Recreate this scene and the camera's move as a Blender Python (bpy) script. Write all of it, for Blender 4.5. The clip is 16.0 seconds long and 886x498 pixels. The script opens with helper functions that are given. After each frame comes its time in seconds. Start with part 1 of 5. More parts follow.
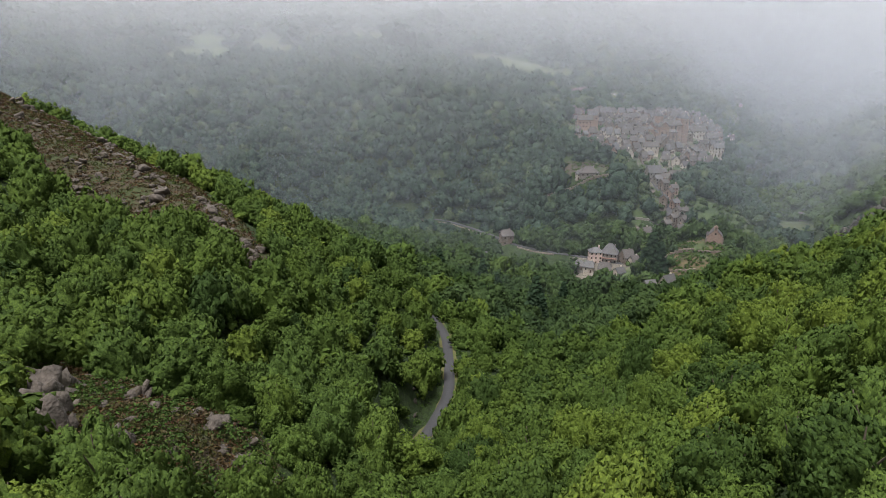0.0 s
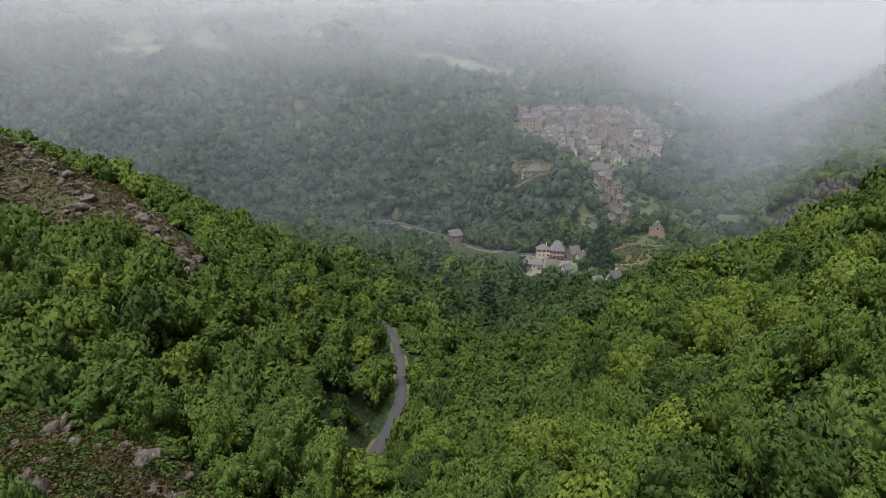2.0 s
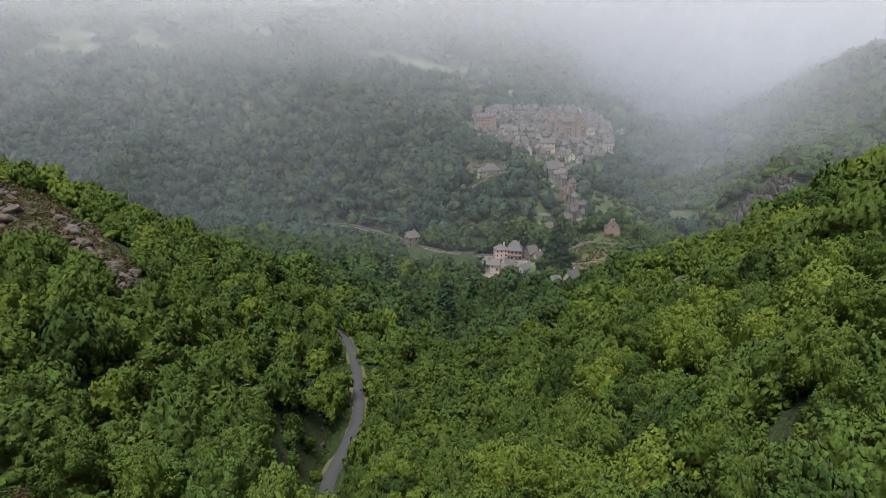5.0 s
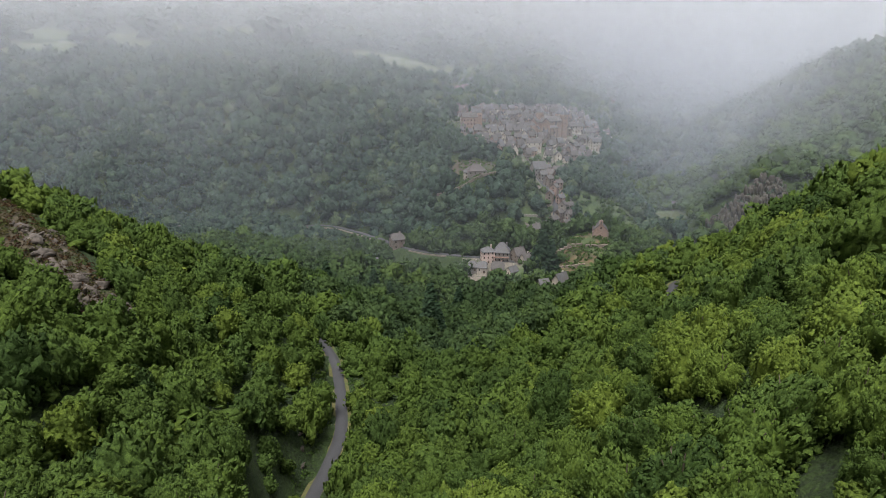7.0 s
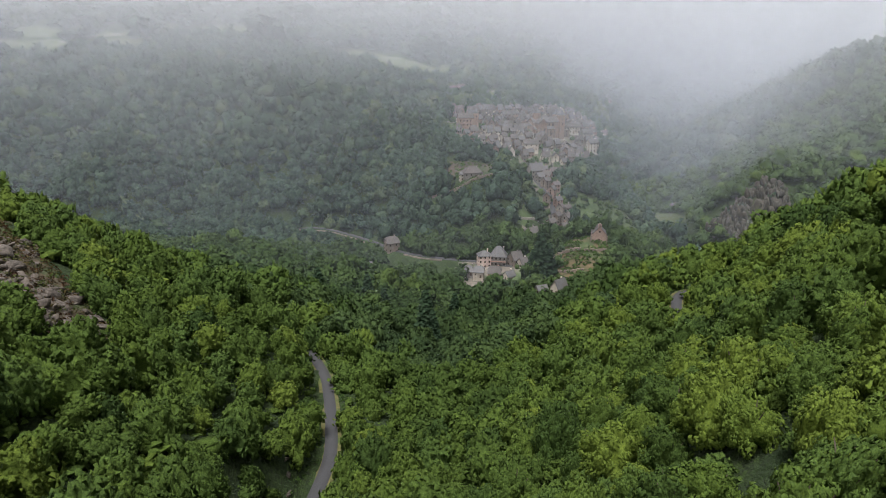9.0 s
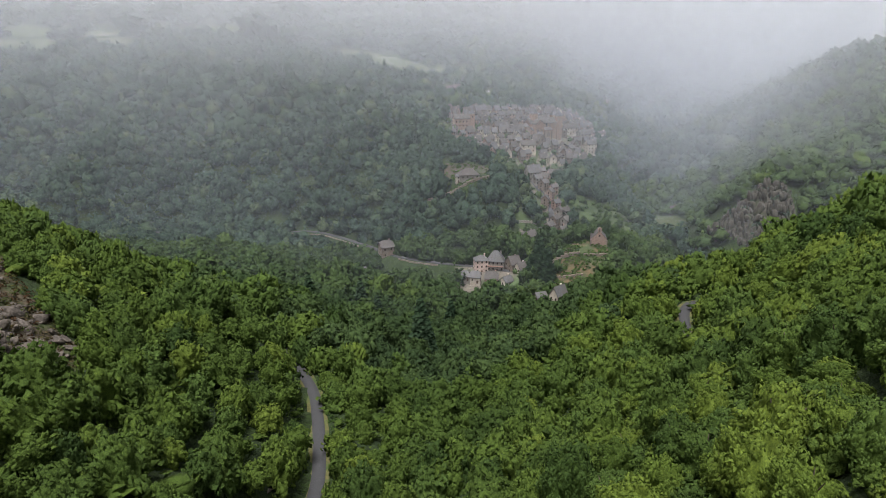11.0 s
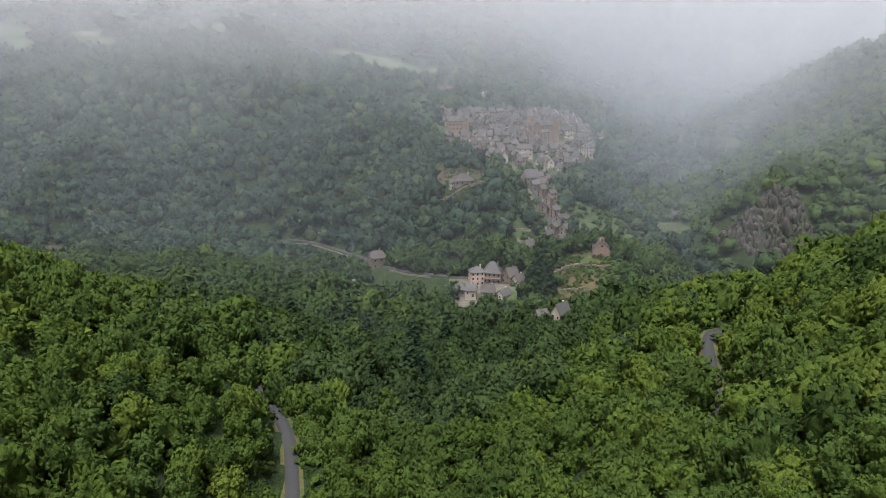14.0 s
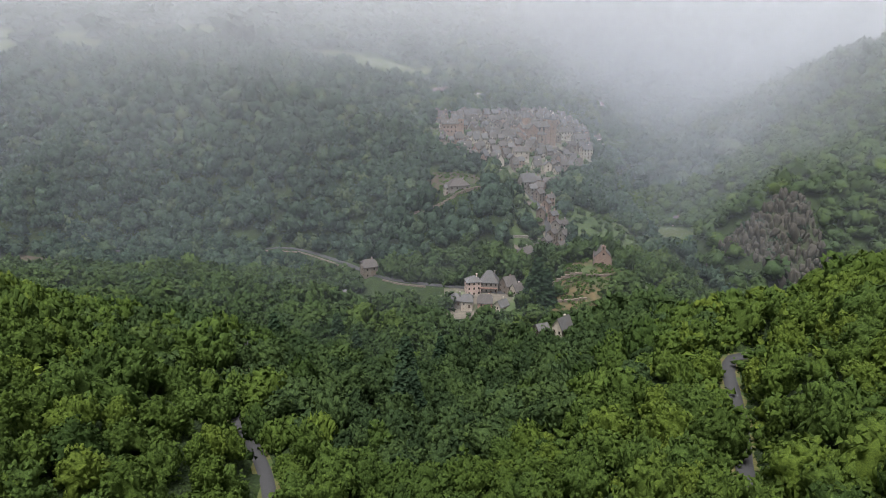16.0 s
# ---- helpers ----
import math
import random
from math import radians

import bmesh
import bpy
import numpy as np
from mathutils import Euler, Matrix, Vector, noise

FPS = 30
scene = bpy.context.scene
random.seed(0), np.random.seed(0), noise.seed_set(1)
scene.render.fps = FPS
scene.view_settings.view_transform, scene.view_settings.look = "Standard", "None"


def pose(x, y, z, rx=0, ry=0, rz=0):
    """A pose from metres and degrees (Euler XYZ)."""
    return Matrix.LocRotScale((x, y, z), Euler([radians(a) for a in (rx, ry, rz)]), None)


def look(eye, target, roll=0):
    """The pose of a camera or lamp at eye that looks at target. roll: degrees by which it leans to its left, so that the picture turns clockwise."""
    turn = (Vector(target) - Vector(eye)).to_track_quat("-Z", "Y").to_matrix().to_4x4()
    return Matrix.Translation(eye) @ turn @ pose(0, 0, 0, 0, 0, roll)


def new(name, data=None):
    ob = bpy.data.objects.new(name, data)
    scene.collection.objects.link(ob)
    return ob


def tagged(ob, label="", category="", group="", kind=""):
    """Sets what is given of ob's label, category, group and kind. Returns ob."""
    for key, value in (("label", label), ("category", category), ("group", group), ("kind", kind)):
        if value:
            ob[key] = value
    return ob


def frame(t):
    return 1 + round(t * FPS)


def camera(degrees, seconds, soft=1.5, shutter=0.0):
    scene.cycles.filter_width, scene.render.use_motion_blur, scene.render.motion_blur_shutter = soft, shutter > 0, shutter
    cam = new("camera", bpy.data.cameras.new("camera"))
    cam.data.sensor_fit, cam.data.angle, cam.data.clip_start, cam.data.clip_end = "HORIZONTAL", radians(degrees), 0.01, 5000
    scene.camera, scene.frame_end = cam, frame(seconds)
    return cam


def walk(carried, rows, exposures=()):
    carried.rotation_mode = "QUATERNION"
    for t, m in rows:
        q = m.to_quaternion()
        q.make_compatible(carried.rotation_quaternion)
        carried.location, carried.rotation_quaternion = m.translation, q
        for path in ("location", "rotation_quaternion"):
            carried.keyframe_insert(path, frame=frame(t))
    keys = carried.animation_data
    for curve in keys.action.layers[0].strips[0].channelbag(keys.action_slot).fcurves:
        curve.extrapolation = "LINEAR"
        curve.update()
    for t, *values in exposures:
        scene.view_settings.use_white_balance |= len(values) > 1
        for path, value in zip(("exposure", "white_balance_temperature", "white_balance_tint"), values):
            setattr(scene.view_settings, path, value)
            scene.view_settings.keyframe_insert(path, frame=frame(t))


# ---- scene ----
# ---------------------------------------------------------------- camera
cam = camera(73.7, 16.0, soft=0.7)
PATH = [
    (0, pose(0.85, -17.67, 150.20, 72.24, 0.07, 10.74)),
    (0.5, pose(0.66, -16.38, 150.20, 72.22, 0.09, 9.41)),
    (1, pose(0.48, -15.28, 150.24, 72.17, 0.03, 7.53)),
    (1.5, pose(0.29, -14.31, 150.22, 72.12, 0.02, 6.35)),
    (2, pose(0.21, -13.38, 150.13, 72.16, 0.06, 5.53)),
    (2.5, pose(0.17, -12.43, 150.03, 72.20, 0.12, 4.68)),
    (3, pose(0.19, -11.43, 149.98, 72.17, 0.17, 3.89)),
    (3.5, pose(0.16, -10.32, 149.96, 72.16, 0.19, 3.06)),
    (4, pose(0.06, -9.16, 150.11, 72.13, 0.15, 2.38)),
    (6.5, pose(0.00, 0.00, 150.00, 72.00, -0.00, 0.00)),
    (7, pose(-0.04, 2.36, 150.10, 71.97, -0.02, -0.18)),
    (7.5, pose(0.01, 4.78, 150.15, 71.96, -0.06, -0.30)),
    (8, pose(0.03, 7.35, 150.32, 71.93, -0.07, -0.39)),
    (8.5, pose(0.02, 9.81, 150.49, 71.90, -0.11, -0.49)),
    (9, pose(0.03, 12.23, 150.55, 71.90, -0.17, -0.58)),
    (11.5, pose(0.56, 27.21, 150.23, 71.89, -0.18, -1.05)),
    (12, pose(0.75, 31.09, 150.14, 71.91, -0.19, -1.12)),
    (12.5, pose(0.86, 35.13, 150.06, 71.93, -0.18, -1.22)),
    (13, pose(1.01, 39.28, 150.03, 71.94, -0.14, -1.33)),
    (13.5, pose(1.04, 43.64, 149.95, 71.95, -0.16, -1.47)),
    (14, pose(1.26, 47.91, 149.92, 71.96, -0.13, -1.59)),
    (14.5, pose(1.38, 52.35, 149.91, 71.97, -0.07, -1.73)),
    (15, pose(1.53, 56.72, 149.87, 71.98, -0.06, -1.85)),
    (15.5, pose(1.64, 61.04, 149.98, 71.97, -0.03, -2.01)),
    (16, pose(1.85, 65.23, 150.00, 72.00, 0.06, -2.18)),
]
walk(cam, PATH)

# ---------------------------------------------------------------- light
SUN_HIGH, SUN_ROUND = radians(74), radians(206)
world = bpy.data.worlds.new("overcast_sky")
scene.world = world
world.use_nodes = True
wt = world.node_tree
wbg = wt.nodes["Background"]
sky = wt.nodes.new("ShaderNodeTexSky")
sky.sky_type, sky.sun_disc, sky.sun_elevation, sky.sun_rotation = "NISHITA", False, SUN_HIGH, SUN_ROUND
sky.air_density, sky.dust_density = 1.0, 4.0
grey = wt.nodes.new("ShaderNodeHueSaturation")
grey.inputs["Saturation"].default_value = 0.10
wt.links.new(sky.outputs["Color"], grey.inputs["Color"])
wt.links.new(grey.outputs["Color"], wbg.inputs["Color"])
wbg.inputs["Strength"].default_value = 0.105

sun_data = bpy.data.lights.new("sun", "SUN")
sun_data.energy, sun_data.angle, sun_data.color = 3.5, radians(24), (1.0, 0.97, 0.92)
sun = new("sun", sun_data)
sun.matrix_world = look((math.sin(SUN_ROUND) * math.cos(SUN_HIGH) * 100, math.cos(SUN_ROUND) * math.cos(SUN_HIGH) * 100, math.sin(SUN_HIGH) * 100), (0, 0, 0))
scene.view_settings.exposure = 0.37



# Thin veils of mist and low cloud hang across the valley; they thicken upwards.
def mist_material(name, thin, thick, low, high):
    m = bpy.data.materials.new(name)
    m.use_nodes = True
    nt = m.node_tree
    nt.nodes.remove(nt.nodes["Principled BSDF"])
    tc, sep = nt.nodes.new("ShaderNodeTexCoord"), nt.nodes.new("ShaderNodeSeparateXYZ")
    nt.links.new(tc.outputs["Object"], sep.inputs[0])
    wisps = nt.nodes.new("ShaderNodeTexNoise")
    wisps.inputs["Scale"].default_value, wisps.inputs["Detail"].default_value = 0.0045, 5.0
    nt.links.new(tc.outputs["Object"], wisps.inputs["Vector"])
    drift = nt.nodes.new("ShaderNodeMath")
    drift.operation, drift.inputs[1].default_value, drift.inputs[2].default_value = "MULTIPLY_ADD", 80.0, -40.0
    nt.links.new(wisps.outputs["Fac"], drift.inputs[0])
    level = nt.nodes.new("ShaderNodeMath")
    level.operation = "ADD"
    nt.links.new(sep.outputs["Z"], level.inputs[0])
    nt.links.new(drift.outputs[0], level.inputs[1])
    rise = nt.nodes.new("ShaderNodeMapRange")
    rise.interpolation_type = "SMOOTHSTEP"
    for key, value in (("From Min", low), ("From Max", high), ("To Min", thin), ("To Max", thick)):
        rise.inputs[key].default_value = value
    nt.links.new(level.outputs[0], rise.inputs["Value"])
    side = nt.nodes.new("ShaderNodeMapRange")
    side.interpolation_type = "SMOOTHSTEP"
    for key, value in (("From Min", 120), ("From Max", 310), ("To Min", 1.0), ("To Max", 2.5)):
        side.inputs[key].default_value = value
    nt.links.new(sep.outputs["X"], side.inputs["Value"])
    dense = nt.nodes.new("ShaderNodeMath")
    dense.operation, dense.use_clamp = "MULTIPLY", True
    nt.links.new(rise.outputs[0], dense.inputs[0])
    nt.links.new(side.outputs[0], dense.inputs[1])
    clear, front, back = nt.nodes.new("ShaderNodeBsdfTransparent"), nt.nodes.new("ShaderNodeBsdfDiffuse"), nt.nodes.new("ShaderNodeBsdfTranslucent")
    # thin haze is bluish, thick cloud white
    tint = nt.nodes.new("ShaderNodeMapRange")
    for key, value in (("From Min", low), ("From Max", high - 40)):
        tint.inputs[key].default_value = value
    nt.links.new(level.outputs[0], tint.inputs["Value"])
    shade = nt.nodes.new("ShaderNodeMix")
    shade.data_type = "RGBA"
    shade.inputs[6].default_value, shade.inputs[7].default_value = (0.64, 0.71, 0.85, 1), (0.73, 0.75, 0.80, 1)
    nt.links.new(tint.outputs[0], shade.inputs[0])
    for b in (front, back):
        nt.links.new(shade.outputs[2], b.inputs["Color"])
    both, mix = nt.nodes.new("ShaderNodeMixShader"), nt.nodes.new("ShaderNodeMixShader")
    both.inputs["Fac"].default_value = 0.1
    nt.links.new(front.outputs[0], both.inputs[1])
    nt.links.new(back.outputs[0], both.inputs[2])
    nt.links.new(dense.outputs[0], mix.inputs["Fac"])
    nt.links.new(clear.outputs[0], mix.inputs[1])
    nt.links.new(both.outputs[0], mix.inputs[2])
    nt.links.new(mix.outputs[0], nt.nodes["Material Output"].inputs["Surface"])
    return m


scene.cycles.transparent_max_bounces = 48
MIST = [(mist_y, 0.0068 + 0.000034 * min(mist_y - 330, 520), 0.026 + 0.000118 * min(mist_y - 330, 480)) for mist_y in range(330, 1480, 46)]
MX, MZ = np.meshgrid(np.linspace(-4000, 4000, 161), np.r_[np.linspace(-10, 400, 18), 700, 1400])
for k, (mist_y, thin, thick) in enumerate(MIST):
    wave = 14 * np.sin(MX / 61 + k * 1.7) + 10 * np.sin(MX / 37 - MZ / 40 + k * 2.3) + 12 * np.sin(MZ / 33 + MX / 140 + k)
    co = np.stack([MX, mist_y - 30 + MZ * 0.85 + wave, MZ], -1).reshape(-1, 3)
    q = (np.arange(MX.shape[0] - 1)[:, None] * MX.shape[1] + np.arange(MX.shape[1] - 1)).ravel()
    me = bpy.data.meshes.new("mist")
    me.from_pydata(co.tolist(), [], np.stack([q, q + 1, q + MX.shape[1] + 1, q + MX.shape[1]], 1).tolist())
    me.materials.append(mist_material("mist", thin, thick, 0, 310))
    tagged(new("mist", me), "thin pale mist hanging across the valley", "mist", kind="structure")

# ---------------------------------------------------------------- materials
def material(name, rough=0.8, metal=0.0):
    m = bpy.data.materials.new(name)
    m.use_nodes = True
    b = m.node_tree.nodes["Principled BSDF"]
    b.inputs["Roughness"].default_value, b.inputs["Metallic"].default_value = rough, metal
    return m, m.node_tree, b


def noise_node(nt, scale, detail=4.0, coords="Object", rough=0.55):
    tc, n = nt.nodes.new("ShaderNodeTexCoord"), nt.nodes.new("ShaderNodeTexNoise")
    n.inputs["Scale"].default_value, n.inputs["Detail"].default_value, n.inputs["Roughness"].default_value = scale, detail, rough
    nt.links.new(tc.outputs[coords], n.inputs["Vector"])
    return n.outputs["Fac"]


def ramp(nt, fac, *stops):
    r = nt.nodes.new("ShaderNodeValToRGB")
    while len(r.color_ramp.elements) < len(stops):
        r.color_ramp.elements.new(0.5)
    for e, (at, c) in zip(r.color_ramp.elements, stops):
        e.position, e.color = at, (*c, 1)
    nt.links.new(fac, r.inputs["Fac"])
    return r.outputs["Color"]


def blend(nt, fac, a, b, kind="MIX"):
    m = nt.nodes.new("ShaderNodeMix")
    m.data_type, m.blend_type = "RGBA", kind
    for socket, v in ((m.inputs[0], fac), (m.inputs[6], a), (m.inputs[7], b)):
        if hasattr(v, "links"):
            nt.links.new(v, socket)
        else:
            socket.default_value = v if isinstance(v, (int, float)) else (*v, 1)
    return m.outputs[2]


def bump(nt, b, height, strength, distance):
    n = nt.nodes.new("ShaderNodeBump")
    n.inputs["Strength"].default_value, n.inputs["Distance"].default_value = strength, distance
    nt.links.new(height, n.inputs["Height"])
    nt.links.new(n.outputs["Normal"], b.inputs["Normal"])


def grained(name, dark, light, scale, rough=0.85, relief=0.3, depth=0.05, patch=None):
    """A surface with fine grain between two colours and larger patches of a third."""
    m, nt, b = material(name, rough)
    col = ramp(nt, noise_node(nt, scale, 5.0), (0.3, dark), (0.7, light))
    if patch:
        col = blend(nt, ramp(nt, noise_node(nt, scale * 0.17, 3.0), (0.48, (0, 0, 0)), (0.62, (1, 1, 1))), col, patch)
    nt.links.new(col, b.inputs["Base Color"])
    if relief:
        bump(nt, b, noise_node(nt, scale * 1.7, 6.0), relief, depth)
    return m


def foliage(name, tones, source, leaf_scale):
    """Leaves: each tree has its own shade of green; clusters of leaves differ and stand out in relief, their gaps
    painted dark and tips bright.
    """
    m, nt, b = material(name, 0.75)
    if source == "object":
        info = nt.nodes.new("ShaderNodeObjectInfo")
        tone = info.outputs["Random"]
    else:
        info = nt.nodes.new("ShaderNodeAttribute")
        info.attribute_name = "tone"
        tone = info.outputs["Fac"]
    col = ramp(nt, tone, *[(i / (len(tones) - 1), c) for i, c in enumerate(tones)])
    geo = nt.nodes.new("ShaderNodeNewGeometry")
    spray = ramp(nt, geo.outputs["Random Per Island"], (0.0, (0.86, 0.87, 0.88)), (0.6, (1.0, 1.0, 1.0)), (1.0, (1.15, 1.12, 1.04)))
    col = blend(nt, 1.0, col, spray, "MULTIPLY")
    # fine noise colours in shaded gaps between leaves and lit tips
    grain = noise_node(nt, leaf_scale, 3.0, "Object", 0.7)
    col = blend(nt, 1.0, col, ramp(nt, grain, (0.34, (0.62, 0.64, 0.66)), (0.5, (0.98, 0.98, 0.98)), (0.66, (1.38, 1.32, 1.12))), "MULTIPLY")
    nt.links.new(col, b.inputs["Base Color"])
    bump(nt, b, grain, 1.0, 0.9 / leaf_scale)
    b.inputs["Specular IOR Level"].default_value = 0.12
    thin = nt.nodes.new("ShaderNodeBsdfTranslucent")
    nt.links.new(col, thin.inputs["Color"])
    mix, out = nt.nodes.new("ShaderNodeMixShader"), nt.nodes["Material Output"]
    mix.inputs["Fac"].default_value = 0.15
    nt.links.new(b.outputs[0], mix.inputs[1])
    nt.links.new(thin.outputs[0], mix.inputs[2])
    nt.links.new(mix.outputs[0], out.inputs["Surface"])
    return m


GREENS = [(0.036, 0.066, 0.017), (0.054, 0.090, 0.020), (0.074, 0.118, 0.023), (0.063, 0.106, 0.026), (0.090, 0.136, 0.025), (0.112, 0.158, 0.028)]
# Duller, bluer greens; in the ravine and valley floor they imitate shade.
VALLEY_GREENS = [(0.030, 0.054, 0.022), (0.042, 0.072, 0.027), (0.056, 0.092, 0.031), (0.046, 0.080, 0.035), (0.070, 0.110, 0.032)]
# Bluer than the near greens: distance haze is mixed into the leaf colour.
HAZED_GREENS = [(0.024, 0.043, 0.033), (0.035, 0.061, 0.043), (0.046, 0.077, 0.053), (0.040, 0.069, 0.053), (0.058, 0.091, 0.057), (0.074, 0.105, 0.058)]
LEAF_NEAR = foliage("leaves", GREENS, "object", 22.0)
LEAF_WOOD = foliage("leaves_in_the_wood", GREENS, "tone", 3.6)
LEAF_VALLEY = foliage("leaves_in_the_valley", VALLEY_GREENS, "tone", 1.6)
LEAF_FAR = foliage("leaves_far_off_hazed", HAZED_GREENS, "tone", 0.55)
NEEDLE = foliage("dark_needles", [(0.016, 0.034, 0.018), (0.026, 0.048, 0.026)], "object", 30.0)
BARK = grained("bark", (0.07, 0.055, 0.04), (0.16, 0.13, 0.10), 6.0)
# Undergrowth green, darkened so the gaps between crowns read as canopy shade.
SHADED_FLOOR = grained("shaded_woodland_floor", (0.008, 0.018, 0.004), (0.038, 0.068, 0.012), 0.9, 0.98, 1.0, 1.2, (0.016, 0.034, 0.007))
ASPHALT = grained("asphalt", (0.034, 0.034, 0.038), (0.058, 0.058, 0.064), 3.0, 0.85, 0.2, 0.01, (0.044, 0.044, 0.048))
VERGE = grained("dry_verge", (0.062, 0.078, 0.022), (0.140, 0.118, 0.045), 1.5, 0.95, 0.6, 0.1, (0.050, 0.084, 0.020))
ROCK = grained("schist", (0.030, 0.025, 0.021), (0.155, 0.130, 0.114), 2.4, 0.92, 1.0, 0.5, (0.085, 0.068, 0.050))
HEATH = grained("heather", (0.032, 0.028, 0.015), (0.090, 0.068, 0.042), 0.8, 0.95, 1.0, 0.5, (0.044, 0.056, 0.020))
MEADOW = grained("meadow", (0.032, 0.056, 0.020), (0.062, 0.094, 0.030), 0.12, 0.95, 0.8, 0.8, (0.050, 0.062, 0.026))

PASTURE = grained("mown_pasture", (0.055, 0.082, 0.033), (0.088, 0.118, 0.048), 0.05, 0.95, 0.3, 0.4, (0.074, 0.092, 0.040))
OCHRE = grained("dry_terrace_grass", (0.042, 0.050, 0.020), (0.120, 0.084, 0.042), 0.25, 0.95, 0.6, 0.4, (0.042, 0.072, 0.022))
BARE = grained("bare_bracken_slope", (0.036, 0.032, 0.018), (0.084, 0.064, 0.044), 0.3, 0.95, 0.8, 0.6, (0.034, 0.050, 0.016))
PAVING = grained("village_paving", (0.085, 0.075, 0.062), (0.16, 0.14, 0.115), 0.3, 0.9, 0.3, 0.1, (0.055, 0.085, 0.03))
CLIFF = grained("dark_cliff_rock", (0.030, 0.028, 0.023), (0.082, 0.073, 0.060), 0.35, 0.92, 1.0, 0.8, (0.034, 0.046, 0.020))
STONE_PINK = grained("pinkish_stone", (0.234, 0.156, 0.129), (0.359, 0.257, 0.215), 1.3, 0.9, 0.5, 0.04, (0.281, 0.211, 0.172))
STONE_BROWN = grained("brown_stone", (0.148, 0.117, 0.098), (0.265, 0.218, 0.183), 1.3, 0.9, 0.5, 0.04, (0.195, 0.148, 0.117))
STONE_GREY = grained("grey_stone", (0.176, 0.160, 0.144), (0.304, 0.276, 0.248), 1.3, 0.9, 0.5, 0.04)
RENDER_PINK = grained("pink_render", (0.56, 0.42, 0.38), (0.66, 0.52, 0.47), 0.8, 0.85, 0.1, 0.01, (0.50, 0.38, 0.34))
RENDER_CREAM = grained("cream_render", (0.468, 0.408, 0.348), (0.561, 0.510, 0.442), 0.8, 0.85, 0.1, 0.01, (0.408, 0.348, 0.297))
RENDER_RED = grained("red_render", (0.40, 0.24, 0.20), (0.50, 0.32, 0.27), 0.8, 0.85, 0.1, 0.01)
SLATE = grained("slate", (0.069, 0.069, 0.075), (0.120, 0.117, 0.123), 1.6, 0.7, 0.5, 0.05, (0.090, 0.084, 0.084))
SLATE_BROWN = grained("weathered_schist_tiles", (0.060, 0.053, 0.052), (0.112, 0.099, 0.096), 1.6, 0.8, 0.5, 0.05, (0.076, 0.068, 0.066))
WOODWORK = grained("dark_timber", (0.05, 0.032, 0.022), (0.11, 0.07, 0.05), 3.0, 0.7, 0.2, 0.01)
GLASS_DARK = material("window_glass", 0.12)[0]
GLASS_DARK.node_tree.nodes["Principled BSDF"].inputs["Base Color"].default_value = (0.02, 0.022, 0.025, 1)
PAINT_WHITE = grained("white_paint", (0.70, 0.70, 0.69), (0.80, 0.80, 0.79), 2.0, 0.35, 0.0)
PAINT_GREY = grained("grey_car_paint", (0.20, 0.21, 0.22), (0.26, 0.27, 0.28), 2.0, 0.3, 0.0)
RUBBER = grained("rubber", (0.02, 0.02, 0.02), (0.035, 0.035, 0.035), 8.0, 0.8, 0.0)
HEATHER = foliage("heather_sprigs", [(0.060, 0.036, 0.022), (0.092, 0.054, 0.030), (0.075, 0.062, 0.026), (0.058, 0.080, 0.024), (0.110, 0.078, 0.052), (0.064, 0.098, 0.026)], "tone", 2.0)
FERN = foliage("bracken_fronds", [(0.042, 0.078, 0.020), (0.062, 0.110, 0.026), (0.050, 0.092, 0.022)], "tone", 2.0)

